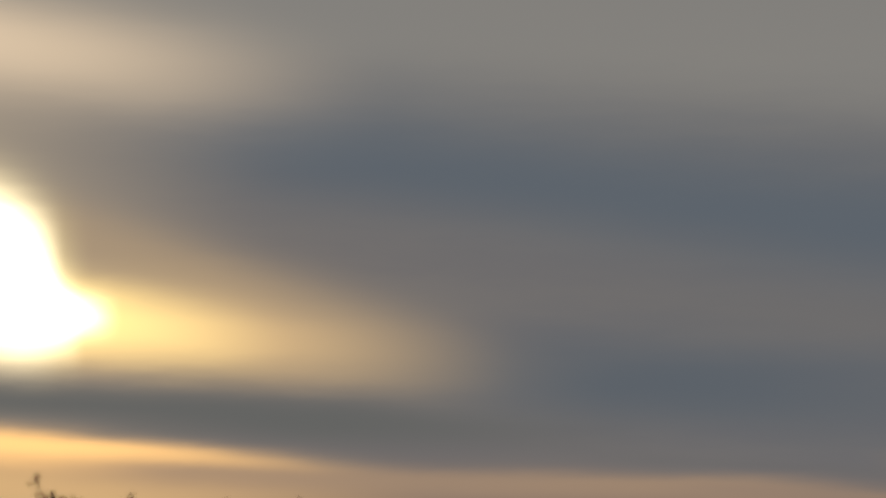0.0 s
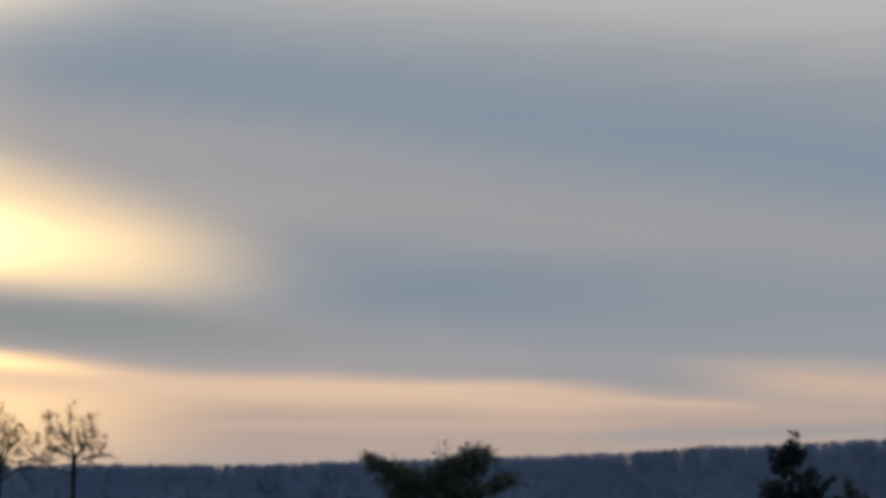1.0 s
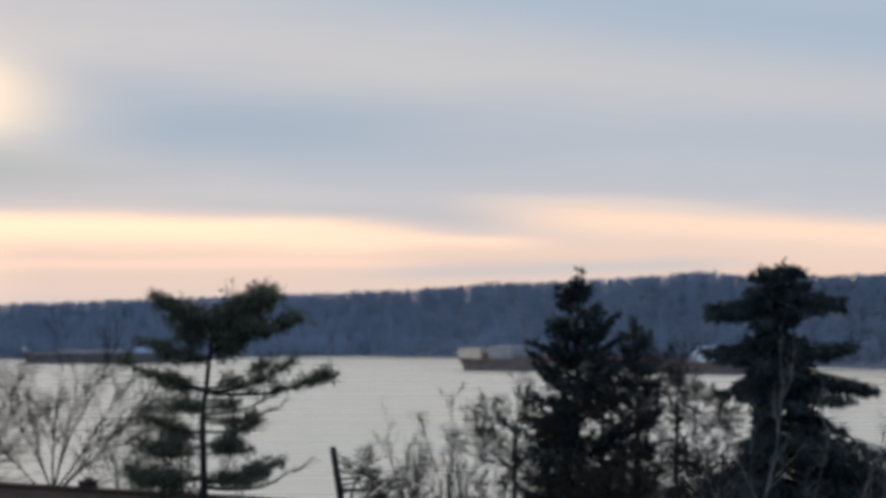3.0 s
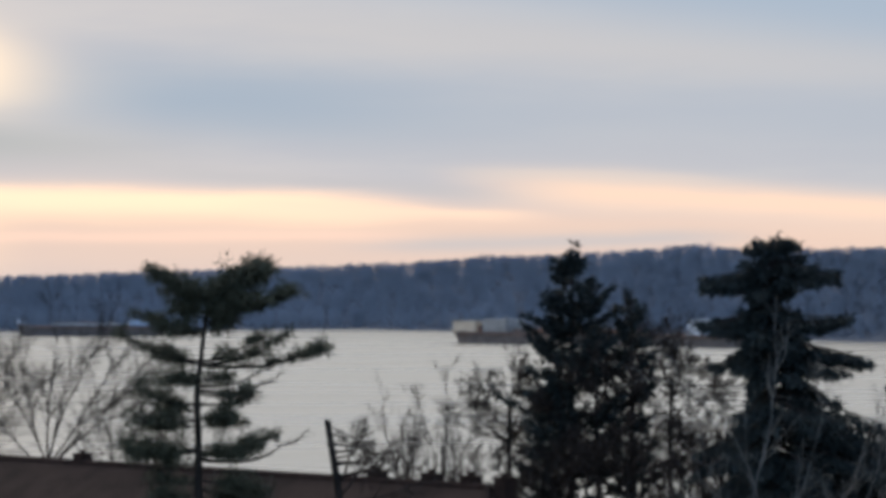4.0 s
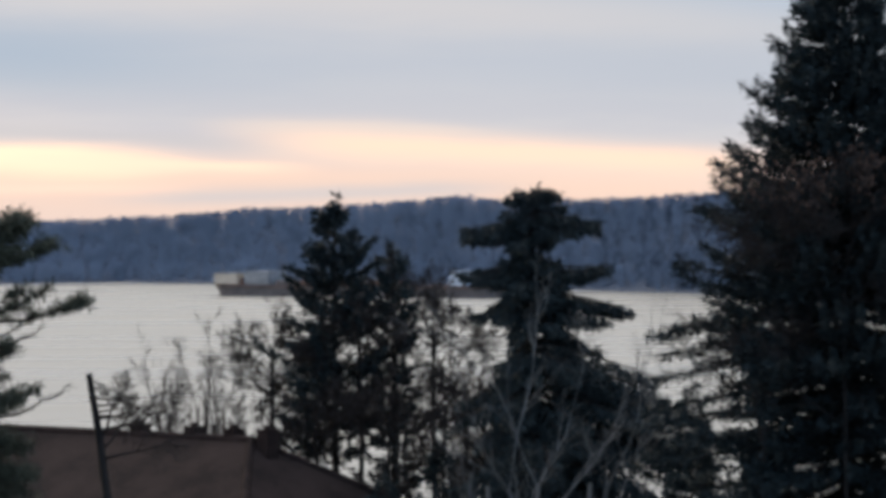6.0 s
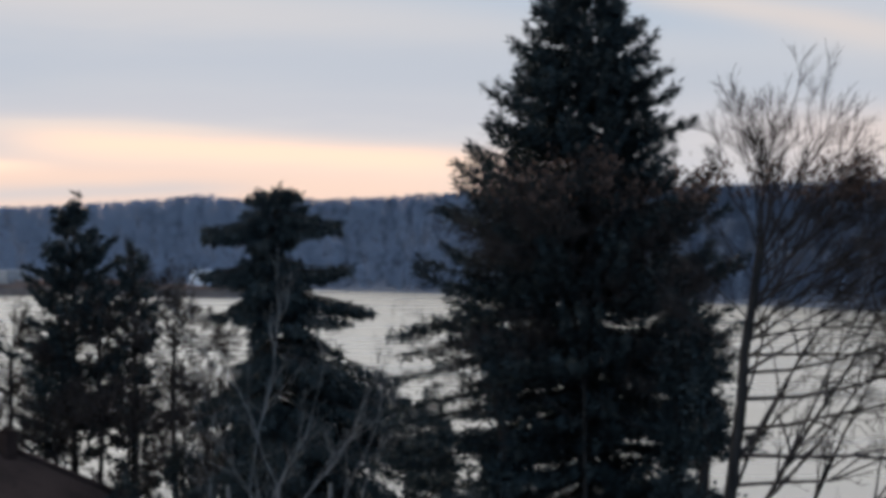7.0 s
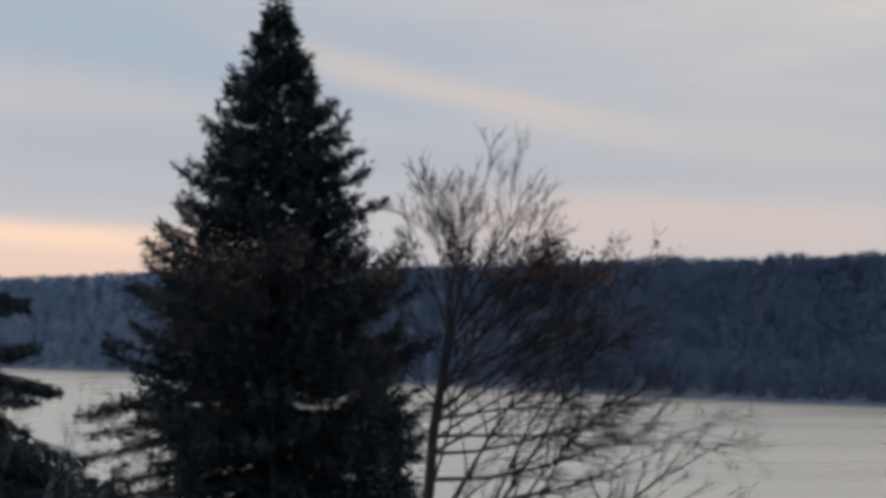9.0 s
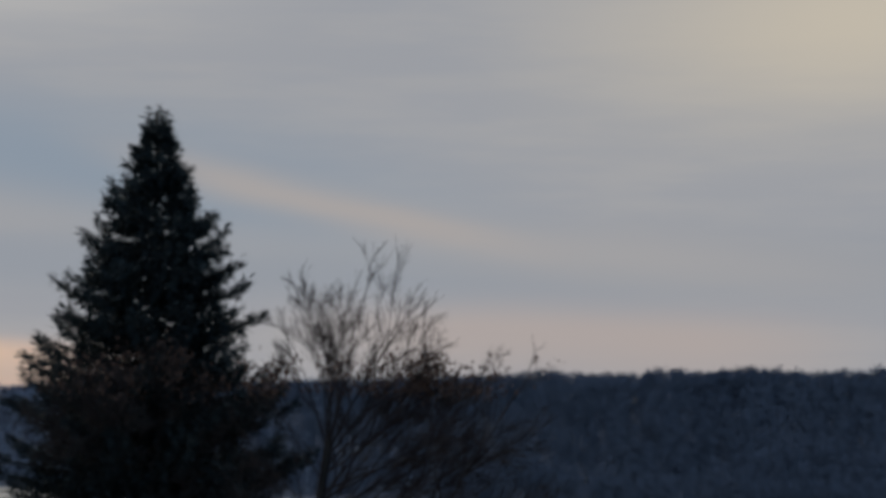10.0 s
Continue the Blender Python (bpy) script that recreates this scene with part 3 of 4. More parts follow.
for n, (azimuth, d, top, wide) in enumerate([(6.15, 97, 14.0, 0.8), (7.5, 90, 14.2, 1.3), (5.1, 99, 12.8, 0.7)]):
    spot = ground_at(azimuth, d)
    tall = top - spot.z
    rows = whorls(37 + n, 0.5, tall - 0.1, lambda z: wide * float(np.interp(z / tall, [0, 0.6, 0.85, 1], [1, 1, 0.7, 0.1])), 0.36, 9, 0.2, 0.05, 0.3)
    conifer(spot, 137 + n, tall, rows, "evergreen", "low dark evergreen bush below the tall trees", M_SPRUCE, 0.07, 110, 0.2, 0.22, 0.11, puff=0.08)

# the open-crowned pine
def tufts(rng, at, radius, count, flat=0.55):
    """A pad of needles round a twig: roots, ways and lengths for blades()."""
    way = unit(rng.normal(size=(count, 3)) * np.array([1, 1, flat]) + np.array([0, 0, 0.15]))
    return at + way * (radius * rng.uniform(0.1, 0.85, count) ** 0.6)[:, None], unit(way + rng.normal(0, 0.5, (count, 3))), rng.uniform(0.12, 0.24, count)


def pine_tree(place, seed, height, limbs, label, bend):
    """A pine. limbs: rows of (height at the trunk, sideways reach, height of the tip above the root, sag, size of the needle pads, where along it they begin)."""
    rng = np.random.default_rng(seed)
    tree = thing("pine", place, label, "tree", "conifers")
    a = math.atan2(place.x, place.y)
    right, away = np.array([math.cos(a), -math.sin(a), 0]), np.array([math.sin(a), math.cos(a), 0])
    zs = np.linspace(0, height, 18)
    spine = [right * bend(z) + np.array([0, 0, z]) + rng.normal(0, 0.025, 3) for z in zs]
    part("trunk", quads("trunk", *tubes([(*spine[k], *spine[k + 1], 0.18 * (1.1 - k / 20), 0.18 * (1.1 - (k + 1) / 20)) for k in range(17)], 9), M_BARK, True), None, tree)
    for z, x, up, sag, pad, first in limbs:
        start = right * bend(z) + np.array([0, 0, z])
        end = start + right * x + away * rng.normal(0, 0.55) + np.array([0, 0, up])
        t = np.linspace(0, 1, 9)[:, None]
        line = start + (end - start) * t - np.array([0, 0, 1.0]) * sag * np.sin(np.pi * t) + rng.normal(0, 0.05, (9, 3)) * t
        length = np.linalg.norm(end - start)
        r = np.linspace(0.02 + 0.016 * length, 0.010, 9)
        wood = [(*line[k], *line[k + 1], r[k], r[k + 1]) for k in range(8)]
        roots, ways, sizes = [], [], []
        for _ in range(int(8 + 15 * length)):
            f = rng.uniform(first, 1.0)
            k = min(int(f * 8), 7)
            at = line[k] + (line[k + 1] - line[k]) * (f * 8 - k)
            tip = at + unit(right * (np.sign(x) * rng.uniform(0.1, 1)) + away * rng.normal(0, 0.9) + np.array([0, 0, rng.uniform(-0.1, 0.75)])) * rng.uniform(0.10, 0.75) * (0.5 + 1.3 * pad)
            wood.append((*at, *tip, 0.014, 0.006))
            if pad:
                p, w2, l = tufts(rng, tip, pad * rng.uniform(0.45, 1.05), int(50 * pad / 0.3))
                roots.append(p), ways.append(w2), sizes.append(l)
        branch = part("branch", quads("branch", *tubes(wood, 3), M_BARK), None, tree, "" if pad else "bare grey branch")
        if pad:
            size = np.concatenate(sizes)
            tagged(part("foliage", quads("foliage", *blades(np.concatenate(roots), np.concatenate(ways), size, size * 0.075, rng), M_PINE), None, branch, "olive needles"), kind="stuff")
    return tree


PINE = ground_at(-2.36, 90)
p0 = PINE.z
PINE_LIMBS = [
    # the head: two arms raised in a lopsided fork, and level arms under them
    (18.7, 1.35, 1.60, 0.05, 0.26, 0.25), (18.9, 1.15, 1.25, 0.00, 0.26, 0.3), (18.6, 1.05, 0.95, 0.05, 0.27, 0.2), (18.8, 1.45, 1.45, 0.05, 0.20, 0.7), (18.9, -1.25, 1.05, 0.12, 0.18, 0.3), (18.6, -0.95, 0.85, 0.05, 0.20, 0.2), (18.9, -1.40, 1.10, 0.10, 0.13, 0.65),
    (18.5, 2.25, 0.75, 0.22, 0.16, 0.3), (18.4, 1.5, 0.55, 0.1, 0.24, 0.2), (18.6, 2.35, 0.68, 0.25, 0.12, 0.75), (18.7, -0.5, 0.8, 0.0, 0.24, 0.2), (18.9, 0.35, 0.7, 0.0, 0.26, 0.1), (18.4, 0.7, 0.5, 0.0, 0.26, 0.1), (18.2, -0.7, 0.4, 0.0, 0.25, 0.1), (18.0, 0.5, 0.3, 0.0, 0.24, 0.1), (18.5, 0.2, 0.5, 0.0, 0.26, 0.1),
    (17.9, -1.75, 0.75, 0.22, 0.12, 0.4), (17.8, -1.2, 0.35, 0.1, 0.19, 0.3), (17.7, -0.75, 0.15, 0.0, 0.20, 0.2), (17.8, 0.6, 0.3, 0.0, 0.18, 0.2),
    (18.3, 0.9, 0.25, 0.0, 0.28, 0.05), (18.35, -0.55, 0.3, 0.0, 0.28, 0.05), (18.7, 0.75, 0.35, 0.0, 0.28, 0.05), (18.95, 0.95, 0.6, 0.0, 0.28, 0.2), (18.1, 0.5, 0.2, 0.0, 0.26, 0.05), (18.7, -0.3, 0.4, 0.0, 0.26, 0.05),
    # the gap, then long thin arms
    (17.0, -2.25, 0.75, 0.20, 0.08, 0.35), (17.0, -1.3, 0.25, 0.05, 0.17, 0.3), (16.9, -0.9, 0.1, 0.0, 0.15, 0.3), (16.9, 3.2, 0.45, 0.28, 0.10, 0.35), (17.0, 1.6, 0.25, 0.05, 0.17, 0.2), (16.9, 2.3, 0.85, 0.25, 0.08, 0.5), (17.0, 1.7, 0.75, 0.15, 0.08, 0.6), (16.9, 3.3, 0.42, 0.25, 0.09, 0.85),
    (16.45, -0.75, 0.05, 0.0, 0.21, 0.1), (16.45, 0.7, 0.05, 0.0, 0.21, 0.1), (16.4, -0.5, 0.0, 0.0, 0.19, 0.1), (16.2, 2.35, 0.45, 0.28, 0.0, 0.5), (16.3, 2.2, 0.7, 0.25, 0.0, 0.5), (16.1, 1.3, 0.1, 0.1, 0.09, 0.3),
    (15.8, -1.6, 0.45, 0.15, 0.11, 0.4), (15.8, 1.4, 0.25, 0.1, 0.13, 0.4), (15.6, -0.9, 0.1, 0.0, 0.19, 0.2), (15.4, -1.5, -0.1, 0.05, 0.20, 0.25), (15.4, 0.8, 0.0, 0.0, 0.20, 0.2), (15.2, 1.05, -0.05, 0.0, 0.16, 0.2), (15.2, -1.2, -0.1, 0.0, 0.20, 0.2),
    (14.6, -2.0, -0.1, 0.1, 0.20, 0.35), (14.5, -1.4, -0.15, 0.0, 0.22, 0.2), (14.5, -1.8, -0.25, 0.0, 0.18, 0.3), (14.5, 1.5, 0.05, 0.1, 0.22, 0.25), (14.4, 1.0, 0.0, 0.0, 0.20, 0.2), (14.4, 2.0, 0.45, 0.2, 0.12, 0.5), (14.3, 3.1, 0.75, 0.4, 0.0, 0.4), (14.2, -0.7, -0.1, 0.0, 0.17, 0.2),
]
LOWER_RNG = random.Random(42)
PINE_LIMBS = [(z + 0.85, x, up * (0.5 if z > 17.6 else 1.0), sag, pad * 1.2 if z < 16.5 else pad, first) for z, x, up, sag, pad, first in PINE_LIMBS]
PINE_LIMBS += [(14.6 - 0.14 * k, (-1) ** k * LOWER_RNG.uniform(0.9, 1.9), LOWER_RNG.uniform(-0.3, 0.2), 0.05, LOWER_RNG.uniform(0.16, 0.26), 0.2) for k in range(32)]
pine_tree(PINE, 41, 19.8 - p0, [(z - p0, *r) for z, *r in PINE_LIMBS], "old pine with flat open tiers of olive needles", lambda z: 0.10 * max(0.0, z + p0 - 17.2))

# leafless trees
right_tree = ground_at(15.5, 75)
r0 = right_tree.z
TREE_LIMBS = [
    # the brush of steep stems on top
    (9.9, -0.16, 0.1, 1, 2.3), (10.0, -0.06, -0.2, 1, 2.5), (9.6, 0.02, 0.2, 1, 3.1), (10.0, 0.10, -0.2, 1, 2.9), (9.8, 0.22, 0.1, 1, 3.0), (10.1, 0.34, 0.2, 1, 3.4), (9.9, 0.42, -0.2, 1, 3.6), (9.7, 0.58, 0.1, 1, 3.4), (9.5, 0.72, -0.1, 0.9, 3.0),
    # the tangle under it
    (8.6, 1, 0.2, 0.9, 3.6), (8.2, 1, -0.2, 0.6, 4.0), (7.9, 1, 0.3, 0.8, 4.4), (8.4, -0.8, 0.2, 0.9, 2.0), (7.6, -1, -0.2, 0.8, 1.8), (8.8, 0.7, -0.3, 0.9, 3.3), (7.2, 1, -0.2, 0.45, 4.4), (9.0, 1, 0.3, 0.35, 3.2), (9.3, 0.6, 0.4, 0.7, 2.6), (9.2, -0.6, -0.3, 0.8, 2.0), (8.8, 1, -0.1, 0.55, 3.6), (8.0, 0.9, 0.3, 0.9, 3.6), (7.5, 1, -0.3, 0.7, 4.2), (8.5, 0.4, -0.4, 1, 2.6), (7.8, 0.6, 0.2, 1, 3.2), (9.4, 1, 0.1, 0.6, 3.0),
    # level boughs
    (6.6, 1, 0.1, -0.05, 6.8), (8.0, 1, -0.2, 0.05, 4.2), (7.6, 1, 0.2, -0.04, 5.0), (7.2, 1, 0.1, -0.10, 5.2), (5.3, 1, -0.1, -0.03, 7.2), (5.9, 1, 0.3, -0.03, 6.0), (4.6, 1, 0.2, 0.1, 6.0),
    # rising shoots
    (5.0, 0.6, 0.1, 1, 6.0), (4.2, 0.5, -0.2, 1, 6.5), (6.2, 0.55, 0.2, 1, 4.5), (2.0, 0.5, 0.0, 1, 10.6), (1.0, 0.95, 0.1, 0.75, 9.4), (0.8, 1, -0.1, 0.68, 10.0), (3.0, 0.7, 0.2, 0.9, 7.6), (3.6, 0.85, -0.3, 0.8, 7.0),
]
bare_tree(right_tree, 51, 14.4, TREE_LIMBS, "large leafless tree with spreading fine twigs beside the tall spruce", stout=0.8, trunk_r=0.15, trunk_top=0.71, depth=3, kids=5, lift=0.02, spread=0.45, leaves=2000, leaf_band=(11.2, 12.1), lean=(1.1, 0.2), wander=0.13, sparse=3, upright=0.07, cap=1.9)


def ivy(place, seed, low, high, wide, lean, label):
    """A bare stem sleeved in evergreen leaves."""
    rng = np.random.default_rng(seed)
    clad = thing("ivy_clad_trunk", place, label, "tree", "ivy-clad trunks")
    a = math.atan2(place.x, place.y)
    right = np.array([math.cos(a), -math.sin(a), 0])
    steps = 10
    spine = [right * lean * k / steps + np.array([0, 0, high * k / steps]) + rng.normal(0, 0.05, 3) for k in range(steps + 1)]
    part("trunk", quads("trunk", *tubes([(*spine[k], *spine[k + 1], 0.2 - 0.012 * k, 0.2 - 0.012 * (k + 1)) for k in range(steps)], 8), M_BARK, True), None, clad)
    clumps = int(7 * (high - low))
    f = rng.uniform(low / high, 1.0, clumps)
    turn = rng.uniform(0, 6.2832, clumps)
    centre = right * (lean * f)[:, None] + np.stack([0 * f, 0 * f, high * f], -1) + np.stack([np.cos(turn), np.sin(turn), 0 * turn], -1) * (wide * (1.15 - 0.8 * f) * rng.uniform(0.1, 1.0, clumps))[:, None]
    per = 110
    n = clumps * per
    out = rng.normal(size=(n, 3))
    base = np.repeat(centre, per, 0) + out * np.repeat(rng.uniform(0.09, 0.2, clumps), per)[:, None]
    size = rng.uniform(0.10, 0.2, n)
    part("foliage", quads("foliage", *blades(base, unit(out + rng.normal(0, 0.6, (n, 3))), size, size * 0.3, rng), M_SPRUCE), None, clad, "dark evergreen climber")
    return clad


for azimuth, d, top, wide, lean in ((15.3, 76, 17.9, 0.75, 0.15), (14.75, 77, 18.2, 0.7, 0.4), (11.9, 78, 17.6, 0.7, -0.2)):
    spot = ground_at(azimuth, d)
    ivy(spot, int(azimuth * 10), 0.3, top - spot.z, wide, lean, "bare trunk wrapped in dark evergreen climber among the spruces")
VINE_LIMBS = [(z, x, y, u, l) for z, x, y, u, l in [(9.0, -0.8, 0.1, 0.8, 2.8), (9.4, -0.3, -0.3, 1, 2.4), (9.6, 0.3, 0.2, 1, 2.3), (9.2, 0.9, -0.2, 0.8, 2.8), (8.5, 1.1, 0.2, 0.7, 3.2), (8.2, -1.1, -0.2, 0.7, 3.2), (7.4, 1.0, -0.2, 0.5, 3.0), (7.2, -1.0, 0.2, 0.4, 3.0), (6.4, 1.0, 0.3, 0.3, 2.8), (6.0, -1.0, -0.3, 0.3, 2.8)]]
bare_tree(ground_at(13.25, 77.6), 53, 13, VINE_LIMBS, "leafless tree with red-brown withered leaves before the spruce", trunk_r=0.05, trunk_top=0.75, depth=3, kids=7, lift=0.03, spread=0.75, leaves=700, leaf_band=(11.3, 12.8), wander=0.2)
for n, (azimuth, d, limbs) in enumerate([
        (7.85, 82, [(1.5, -0.10, 0, 1, 7.6), (3.0, 0.30, 0.1, 1, 6.4), (4.4, -0.30, -0.1, 1, 4.6), (5.0, 0.45, 0.1, 1, 3.6)]),
        (8.75, 83, [(1.2, 0.15, 0.1, 1, 6.0), (2.4, -0.45, 0, 1, 5.4), (3.2, 0.6, 0.1, 1, 4.4)]),
        (6.95, 84, [(1.0, -0.35, 0, 1, 4.4), (1.6, 0.35, 0.1, 1, 4.2)])]):
    bare_tree(ground_at(azimuth, d), 55 + n, 9, limbs, "slim pale-barked leafless tree before a spruce", bark=M_PALE, trunk_r=0.085, trunk_top=0.5, depth=2, kids=4, lift=0.06, spread=0.42, wander=0.24, stout=0.85, cap=1.9)
FAN = [(2.0, -0.7, 0.2, 1, 3.2), (2.2, -0.3, -0.2, 1, 3.6), (2.4, 0.0, 0.2, 1, 3.8), (2.4, 0.4, -0.1, 1, 3.6), (2.2, 0.8, 0.1, 1, 3.2), (1.8, 1.1, 0, 0.8, 3.0), (1.8, -1.1, 0, 0.8, 3.0)]


def dome(seed, base, radius, count, tall=1.0):
    """Limbs that fill a rounded crown of that radius from a trunk height upwards."""
    r = random.Random(seed)
    rows = []
    for k in range(count):
        t = math.pi * (k + 0.5) / count
        x, up = -math.cos(t), math.sin(t) * 0.9 + 0.12
        rows.append((base + r.uniform(-0.25, 0.35) * radius, x, r.uniform(-0.7, 0.7), up * tall, radius * r.uniform(0.72, 0.95)))
    return rows


SPREADING = [(6.2, 0.95, 0.1, 0.8, 6.4), (6.6, 0.55, -0.2, 1, 6.2), (6.8, 0.2, 0.2, 1, 6.4), (6.8, -0.15, -0.1, 1, 6.2), (6.6, -0.5, 0.1, 1, 6.0), (6.2, -0.9, 0.2, 0.9, 5.6), (6.0, 1.0, 0.3, 0.45, 4.8), (6.4, 0.8, -0.3, 1, 5.2), (6.5, 0.35, 0.5, 1, 5.6), (6.5, -0.3, -0.5, 1, 5.4)]
for n, (azimuth, d, k) in enumerate([(-5.0, 150, 1.0), (-6.9, 152, 0.95), (-3.65, 154, 0.78)]):
    bare_tree(ground_at(azimuth, d), 60 + n, 12 * k, [(z * k, x, y, u, l * k) for z, x, y, u, l in SPREADING], "spreading leafless tree with fanned grey-brown twigs behind the roof", stout=0.9, trunk_r=0.16, trunk_top=0.56, depth=3, kids=5, lift=0.03, spread=0.42, wander=0.1, cap=2.4, fine=0.0045)
for n, (azimuth, d, top, radius) in enumerate([(-9.7, 140, 22.9, 2.3), (-8.4, 140, 22.4, 1.75), (-11.6, 140, 22.6, 2.1), (-12.5, 142, 23.6, 2.2)]):
    g = ground_at(azimuth, d)
    tall = top - g.z
    bare_tree(g, 70 + n, tall, dome(170 + n, tall - 1.25 * radius, radius, 13), "tall leafless tree with an open rounded crown against the sunset", stout=1.3, trunk_r=0.15, trunk_top=(tall - 0.9 * radius) / tall, depth=3, kids=5, lift=0.02, spread=0.55, cap=1.1)
# brown thickets round the spire-topped spruce
for n, (azimuth, d, top, radius) in enumerate([(3.15, 106, 17.7, 2.0), (3.75, 108, 16.6, 1.7), (4.7, 104, 18.0, 1.7), (5.35, 109, 19.0, 2.1), (6.0, 107, 18.4, 2.0), (6.6, 103, 16.4, 1.7), (3.9, 103, 15.0, 1.6), (5.2, 101, 15.6, 1.6), (6.9, 100, 15.4, 1.6), (7.1, 96, 14.2, 1.3), (6.3, 98, 14.6, 1.5)]):
    g = ground_at(azimuth, d)
    tall = top - g.z
    bare_tree(g, 80 + n, tall, dome(180 + n, tall - 1.25 * radius, radius, 14) + dome(280 + n, tall - 2.4 * radius, 0.8 * radius, 6, 0.6), "leafless tree with a dense round crown of brown twigs", stout=1.5, trunk_r=0.09, trunk_top=(tall - 0.8 * radius) / tall, depth=3, kids=5, lift=0.02, spread=0.55, wander=0.14, cap=1.5, fine=0.0085)
for n, (azimuth, d, top) in enumerate([(2.6, 130, 14.2), (3.2, 128, 14.4), (1.95, 132, 16.4), (1.35, 132, 15.6), (2.25, 131, 14.4), (1.0, 131, 14.6)]):
    g = ground_at(azimuth, d)
    k = (top - g.z) / 7.4
    bare_tree(g, 100 + n, top - g.z, [(z * k + 1.2 * k, x * (0.2 if d > 130 else 0.8), y, u, l * k) for z, x, y, u, l in FAN], "thin leafless sapling with upright brownish twigs", stout=1.3, trunk_r=0.07, trunk_top=0.7, depth=3, kids=3, lift=0.05, spread=0.4, wander=0.14, cap=1.1)
SNAG = ground_at(0.6, 92)
bare_tree(SNAG, 91, 16.1 - SNAG.z, [(z - SNAG.z, x, y, u, l) for z, x, y, u, l in [(15.95, 0.8, 0, -0.5, 0.6), (15.5, 1, 0.2, -0.15, 1.3), (15.2, 1, -0.2, -0.05, 1.5), (14.8, 1, 0.1, 0.2, 1.8), (14.4, 1, -0.1, 0.4, 2.2), (14.1, 1, 0.2, 0.6, 2.6), (15.0, 1, -0.3, 0.5, 1.4), (13.7, 1, 0.1, 0.3, 2.6), (15.75, 1, 0.3, -0.25, 1.0), (14.9, 1, 0.3, -0.05, 2.0), (14.5, 1, -0.3, 0.05, 2.1), (13.9, 1, -0.1, 0.75, 2.6)]],
          "dead broken tree stem with a few crooked side branches", name="dead_tree", trunk_r=0.14, trunk_top=1.0, depth=3, kids=4, lift=0.03, spread=0.6, lean=(-1.1, 0), wander=0.2, stout=1.6, cap=0.9)


# ---- the house below ----
def build_house():
    left, right_end = heading(-9.0, 128), heading(2.75, 100.5)
    ridge, eave = 13.67, 10.2
    mid = (left + right_end) / 2
    along = (right_end - left).normalized()
    half = (right_end - left).length / 2
    house = thing("house", Vector((mid.x, mid.y, 0)), "long low house with a dark red-brown hipped roof", "house")
    house.rotation_euler = (0, 0, math.atan2(along.y, along.x))
    deep, hip = 6.0, 5.2
    bm = bmesh.new()
    corners = [(-half - hip, -deep, eave), (half + hip, -deep, eave), (half + hip, deep, eave), (-half - hip, deep, eave)]
    lo = [bm.verts.new((x, y, z - 0.25)) for x, y, z in corners]
    hi = [bm.verts.new(c) for c in corners]
    a, b = bm.verts.new((-half, 0, ridge)), bm.verts.new((half, 0, ridge))
    for f in ((hi[0], hi[1], b, a), (hi[1], hi[2], b), (hi[2], hi[3], a, b), (hi[3], hi[0], a), lo[::-1]):
        bm.faces.new(f)
    for k in range(4):
        bm.faces.new((lo[k], lo[(k + 1) % 4], hi[(k + 1) % 4], hi[k]))
    part("roof", bm, M_ROOF, house)
    bm = bmesh.new()
    box(bm, -half - hip + 0.5, half + hip - 0.5, -deep + 0.5, deep - 0.5, 3.0, eave - 0.25)
    part("wall", bm, M_PLASTER, house)
    for (x0, y0, z0), (x1, y1, z1) in (((-half, 0, ridge), (half, 0, ridge)), ((half, 0, ridge), (half + hip, -deep, eave)), ((half, 0, ridge), (half + hip, deep, eave))):
        part("ridge_cap", quads("ridge_cap", *tubes([(x0, y0, z0, x1, y1, z1, 0.13, 0.13)], 8), M_BRICK, True), None, house)
    for azimuth in (-4.45, 0.75, 1.7, 2.4, 3.05):
        spot = math.tan(radians(azimuth))
        # where the sight line of that heading crosses the ridge
        k = (mid.x - spot * mid.y) / (spot * along.y - along.x)
        bm = bmesh.new()
        k = min(k, half + 0.6)
        box(bm, k - 0.26, k + 0.26, -0.1, 0.4, ridge - 0.9, ridge + 0.28, 0.03)
        box(bm, k - 0.29, k + 0.29, -0.13, 0.43, ridge + 0.28, ridge + 0.34, 0.02)
        stack = part("chimney", bm, M_BRICK, house)
        bm = bmesh.new()
        box(bm, k - 0.11, k + 0.11, 0.04, 0.26, ridge + 0.34, ridge + 0.46, 0.03)
        part("chimney_pot", bm, M_ROOF, stack)


build_house()


# ---- ships ----
def hull_mesh(length, beam, depth, rake_bow, rake_stern):
    bm = bmesh.new()
    stations = [(-0.5, 0.30, 0.35), (-0.46, 0.75, 0.12), (-0.40, 1.0, 0.0), (0.40, 1.0, 0.0), (0.47, 0.92, 0.05), (0.5, 0.7, 0.2)]
    rings = []
    for f, wide, up in stations:
        x, h = f * length, beam / 2 * wide
        cut = rake_bow if f < 0 else rake_stern
        low = x + cut * (0.5 + f if f < 0 else 0) + (cut if abs(f) == 0.5 and f < 0 else -cut if f == 0.5 else 0)
        rise = up * depth
        rings.append([bm.verts.new((low, -h * 0.85, -0.8)), bm.verts.new((x, -h, depth + rise)), bm.verts.new((x, h, depth + rise)), bm.verts.new((low, h * 0.85, -0.8))])
    for p, q in zip(rings, rings[1:]):
        for k in range(4):
            bm.faces.new((p[k], p[(k + 1) % 4], q[(k + 1) % 4], q[k]))
    bm.faces.new(rings[0][::-1])
    bm.faces.new(rings[-1])
    bmesh.ops.recalc_face_normals(bm, faces=bm.faces)
    return bm


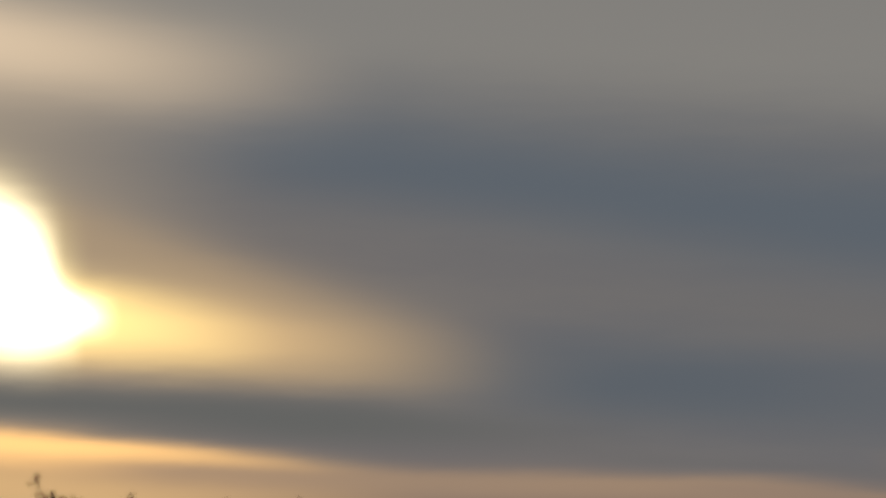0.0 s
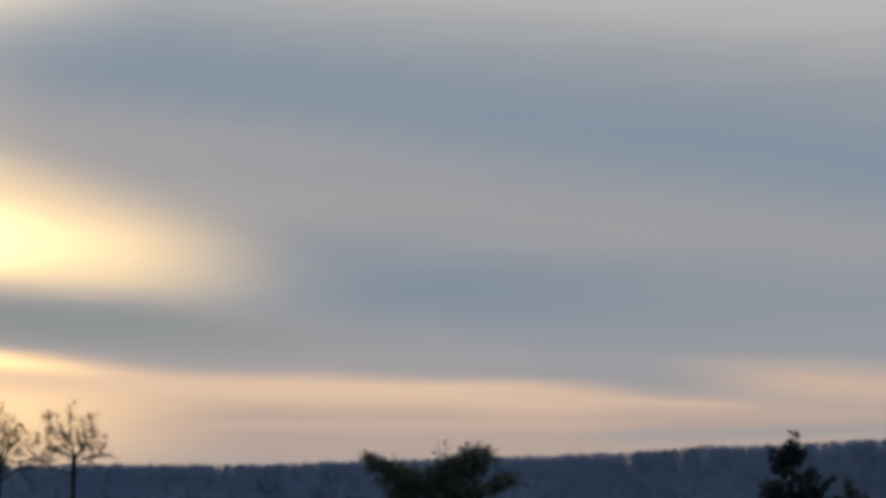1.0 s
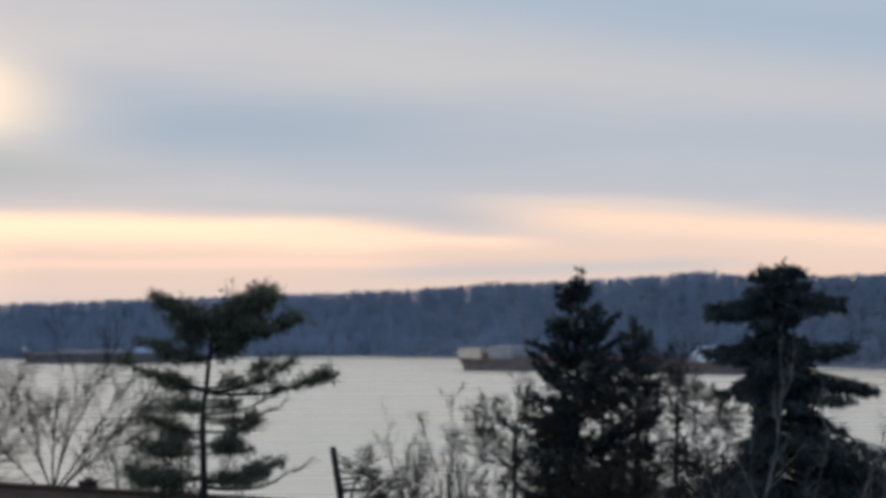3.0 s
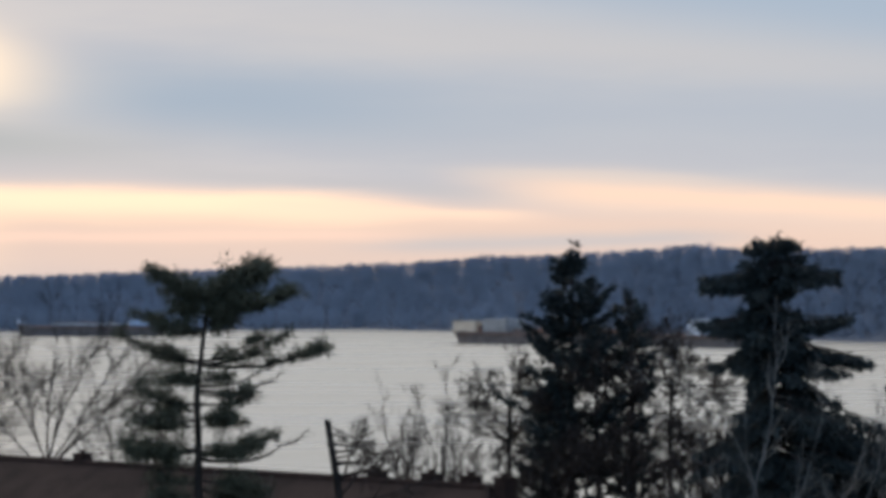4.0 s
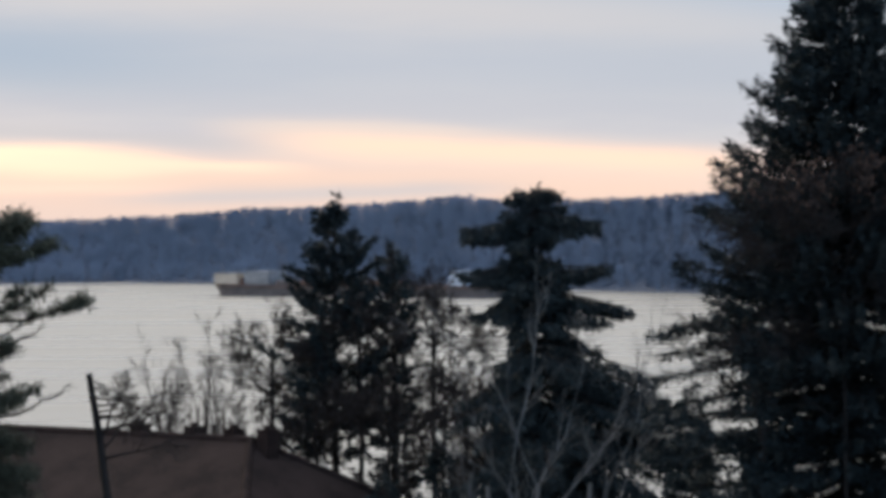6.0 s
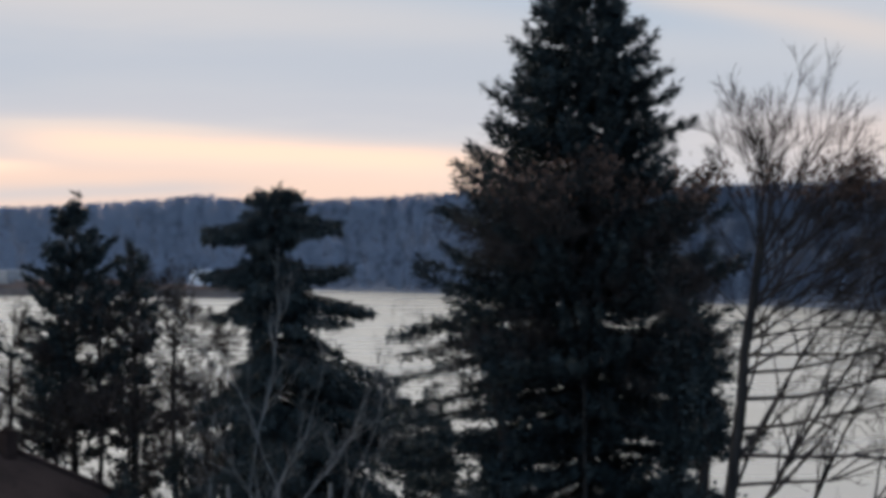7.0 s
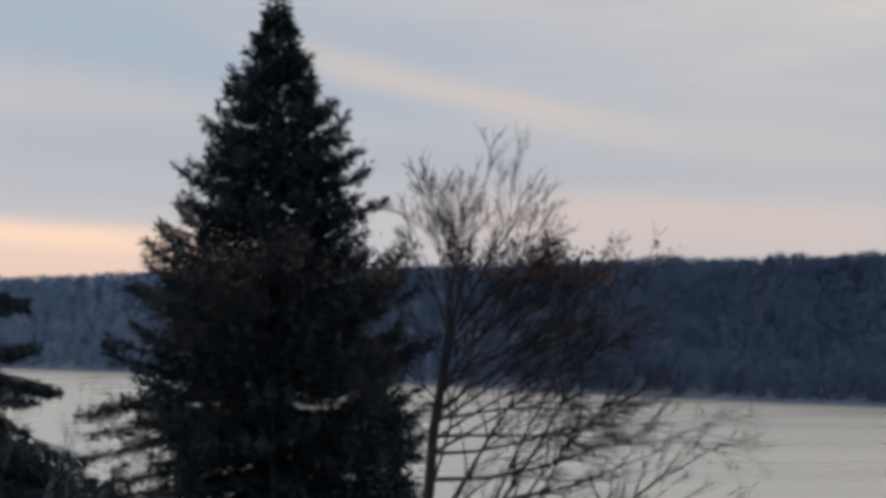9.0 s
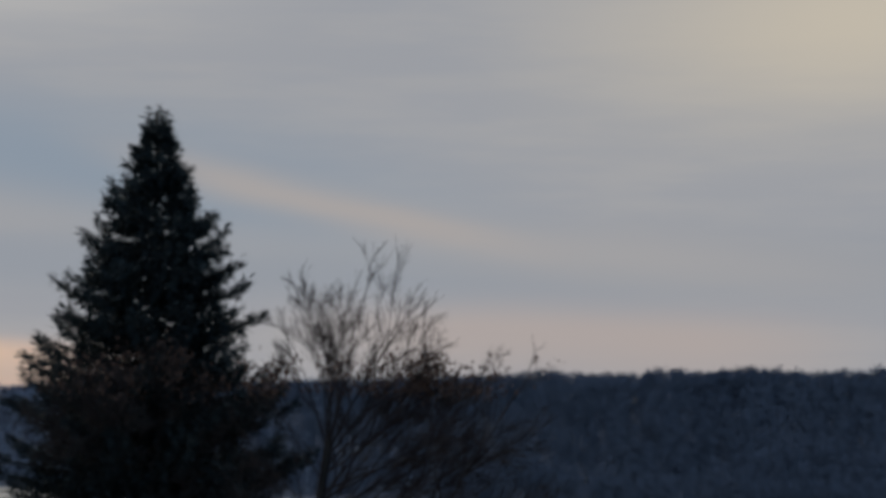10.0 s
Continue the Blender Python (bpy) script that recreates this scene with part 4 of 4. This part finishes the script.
def build_ship(az0, az1, d0, d1, name, label, cream):
    p, q = heading(az0, d0), heading(az1, d1)
    mid, along = (p + q) / 2, (q - p).normalized()
    length = (q - p).length
    ship = thing(name, mid, label, "ship", "river ships")
    ship.rotation_euler = (0, 0, math.atan2(along.y, along.x))
    h = length / 2
    part("hull", hull_mesh(length, 11, 3.6, 4.0, 2.0), M_HULL, ship)
    part("rubbing_strake", box(bmesh.new(), -h + 8, h - 6, -5.7, 5.7, 2.8, 3.1, 0.05), M_RUST, ship)
    part("deck", box(bmesh.new(), -h + 6, h - 3, -5.2, 5.2, 3.6, 3.75), M_RUST, ship)
    if cream:
        part("deckhouse", box(bmesh.new(), -h + 3.2, -h + 14.5, -4.6, 4.6, 3.75, 7.4, 0.35), M_CREAM, ship, "cream deckhouse")
        part("deckhouse_roof", box(bmesh.new(), -h + 2.9, -h + 14.8, -4.8, 4.8, 7.4, 7.65, 0.1), M_STEEL, ship)
        part("locker", box(bmesh.new(), -h + 14.9, -h + 16.6, -4.4, 4.4, 3.75, 6.0, 0.2), M_RUST, ship, "rust-red locker")
        part("cargo_cover", box(bmesh.new(), -h + 17, -h + 29, -4.5, 4.5, 3.75, 8.2, 0.5), M_STEEL, ship, "grey cargo cover")
    else:
        part("deck_coaming", box(bmesh.new(), -h + 14, h - 18, -4.7, 4.7, 3.75, 4.9, 0.2), M_STEEL, ship, "pale coaming")
    for k in range(6):
        x = -h + (31 if cream else 15) + 8.6 * k
        if x + 8.2 < h - 21:
            part("hatch_cover", box(bmesh.new(), x, x + 8.0, -4.0, 4.0, 3.75, 5.2, 0.3), M_RUST if k % 2 else M_HULL, ship)
    top = 7.2 if cream else 5.9
    part("bridge_house", box(bmesh.new(), h - 14, h - 2.5, -4.4, 4.4, 3.75, top, 0.3), M_BLUE, ship, "pale blue bridge house")
    if cream:
        bm = bmesh.new()
        box(bm, h - 21, h - 15, -3.8, 3.8, 3.75, 8.6)
        for v in bm.verts:
            if v.co.z > 8:
                v.co.x = h - 18.6 + (v.co.x - (h - 18)) * 0.35
        part("wheelhouse", bm, M_WHITE, ship, "white sloping wheelhouse")
        part("funnel", quads("funnel", *tubes([(h - 6, 0, 7.2, h - 6, 0, 8.2, 0.7, 0.55)], 12), M_NAVY, True), None, ship)
    part("bow_post", box(bmesh.new(), -h + 0.4, -h + 1.3, -0.5, 0.5, 4.4, 6.4, 0.1), M_WHITE, ship)
    rails = [(-h + 0.8 + 0.5 * k, -3.2, 4.6, -h + 0.8 + 0.5 * k, -3.2, 5.7, 0.04, 0.04) for k in range(6)] + [(-h + 0.8, -3.2, 5.7, -h + 3.4, -3.2, 5.7, 0.05, 0.05)]
    part("bow_rail", quads("bow_rail", *tubes(rails, 4), M_WHITE), None, ship)
    return ship


build_ship(2.17, 7.30, 1100, 1015, "cargo_ship", "long grey-brown river cargo ship, cream deckhouse, blue-white bridge", True)
build_ship(-5.55, -2.95, 1255, 1255, "barge", "low dark cargo barge with a pale blue bridge", False)

# a small white hut on the far bank
hut_d = far_shore(20.95) + 30
hut = thing("hut", heading(20.95, hut_d, float(land(np.array(20.95), np.array(hut_d)))), "tiny pale grey hut among the woods of the bluff", "hut")
part("wall", box(bmesh.new(), -0.55, 0.55, -0.55, 0.55, -0.6, 1.0, 0.03), M_STEEL, hut)
part("roof", box(bmesh.new(), -0.65, 0.65, -0.65, 0.65, 1.0, 1.12, 0.03), M_STEEL, hut)
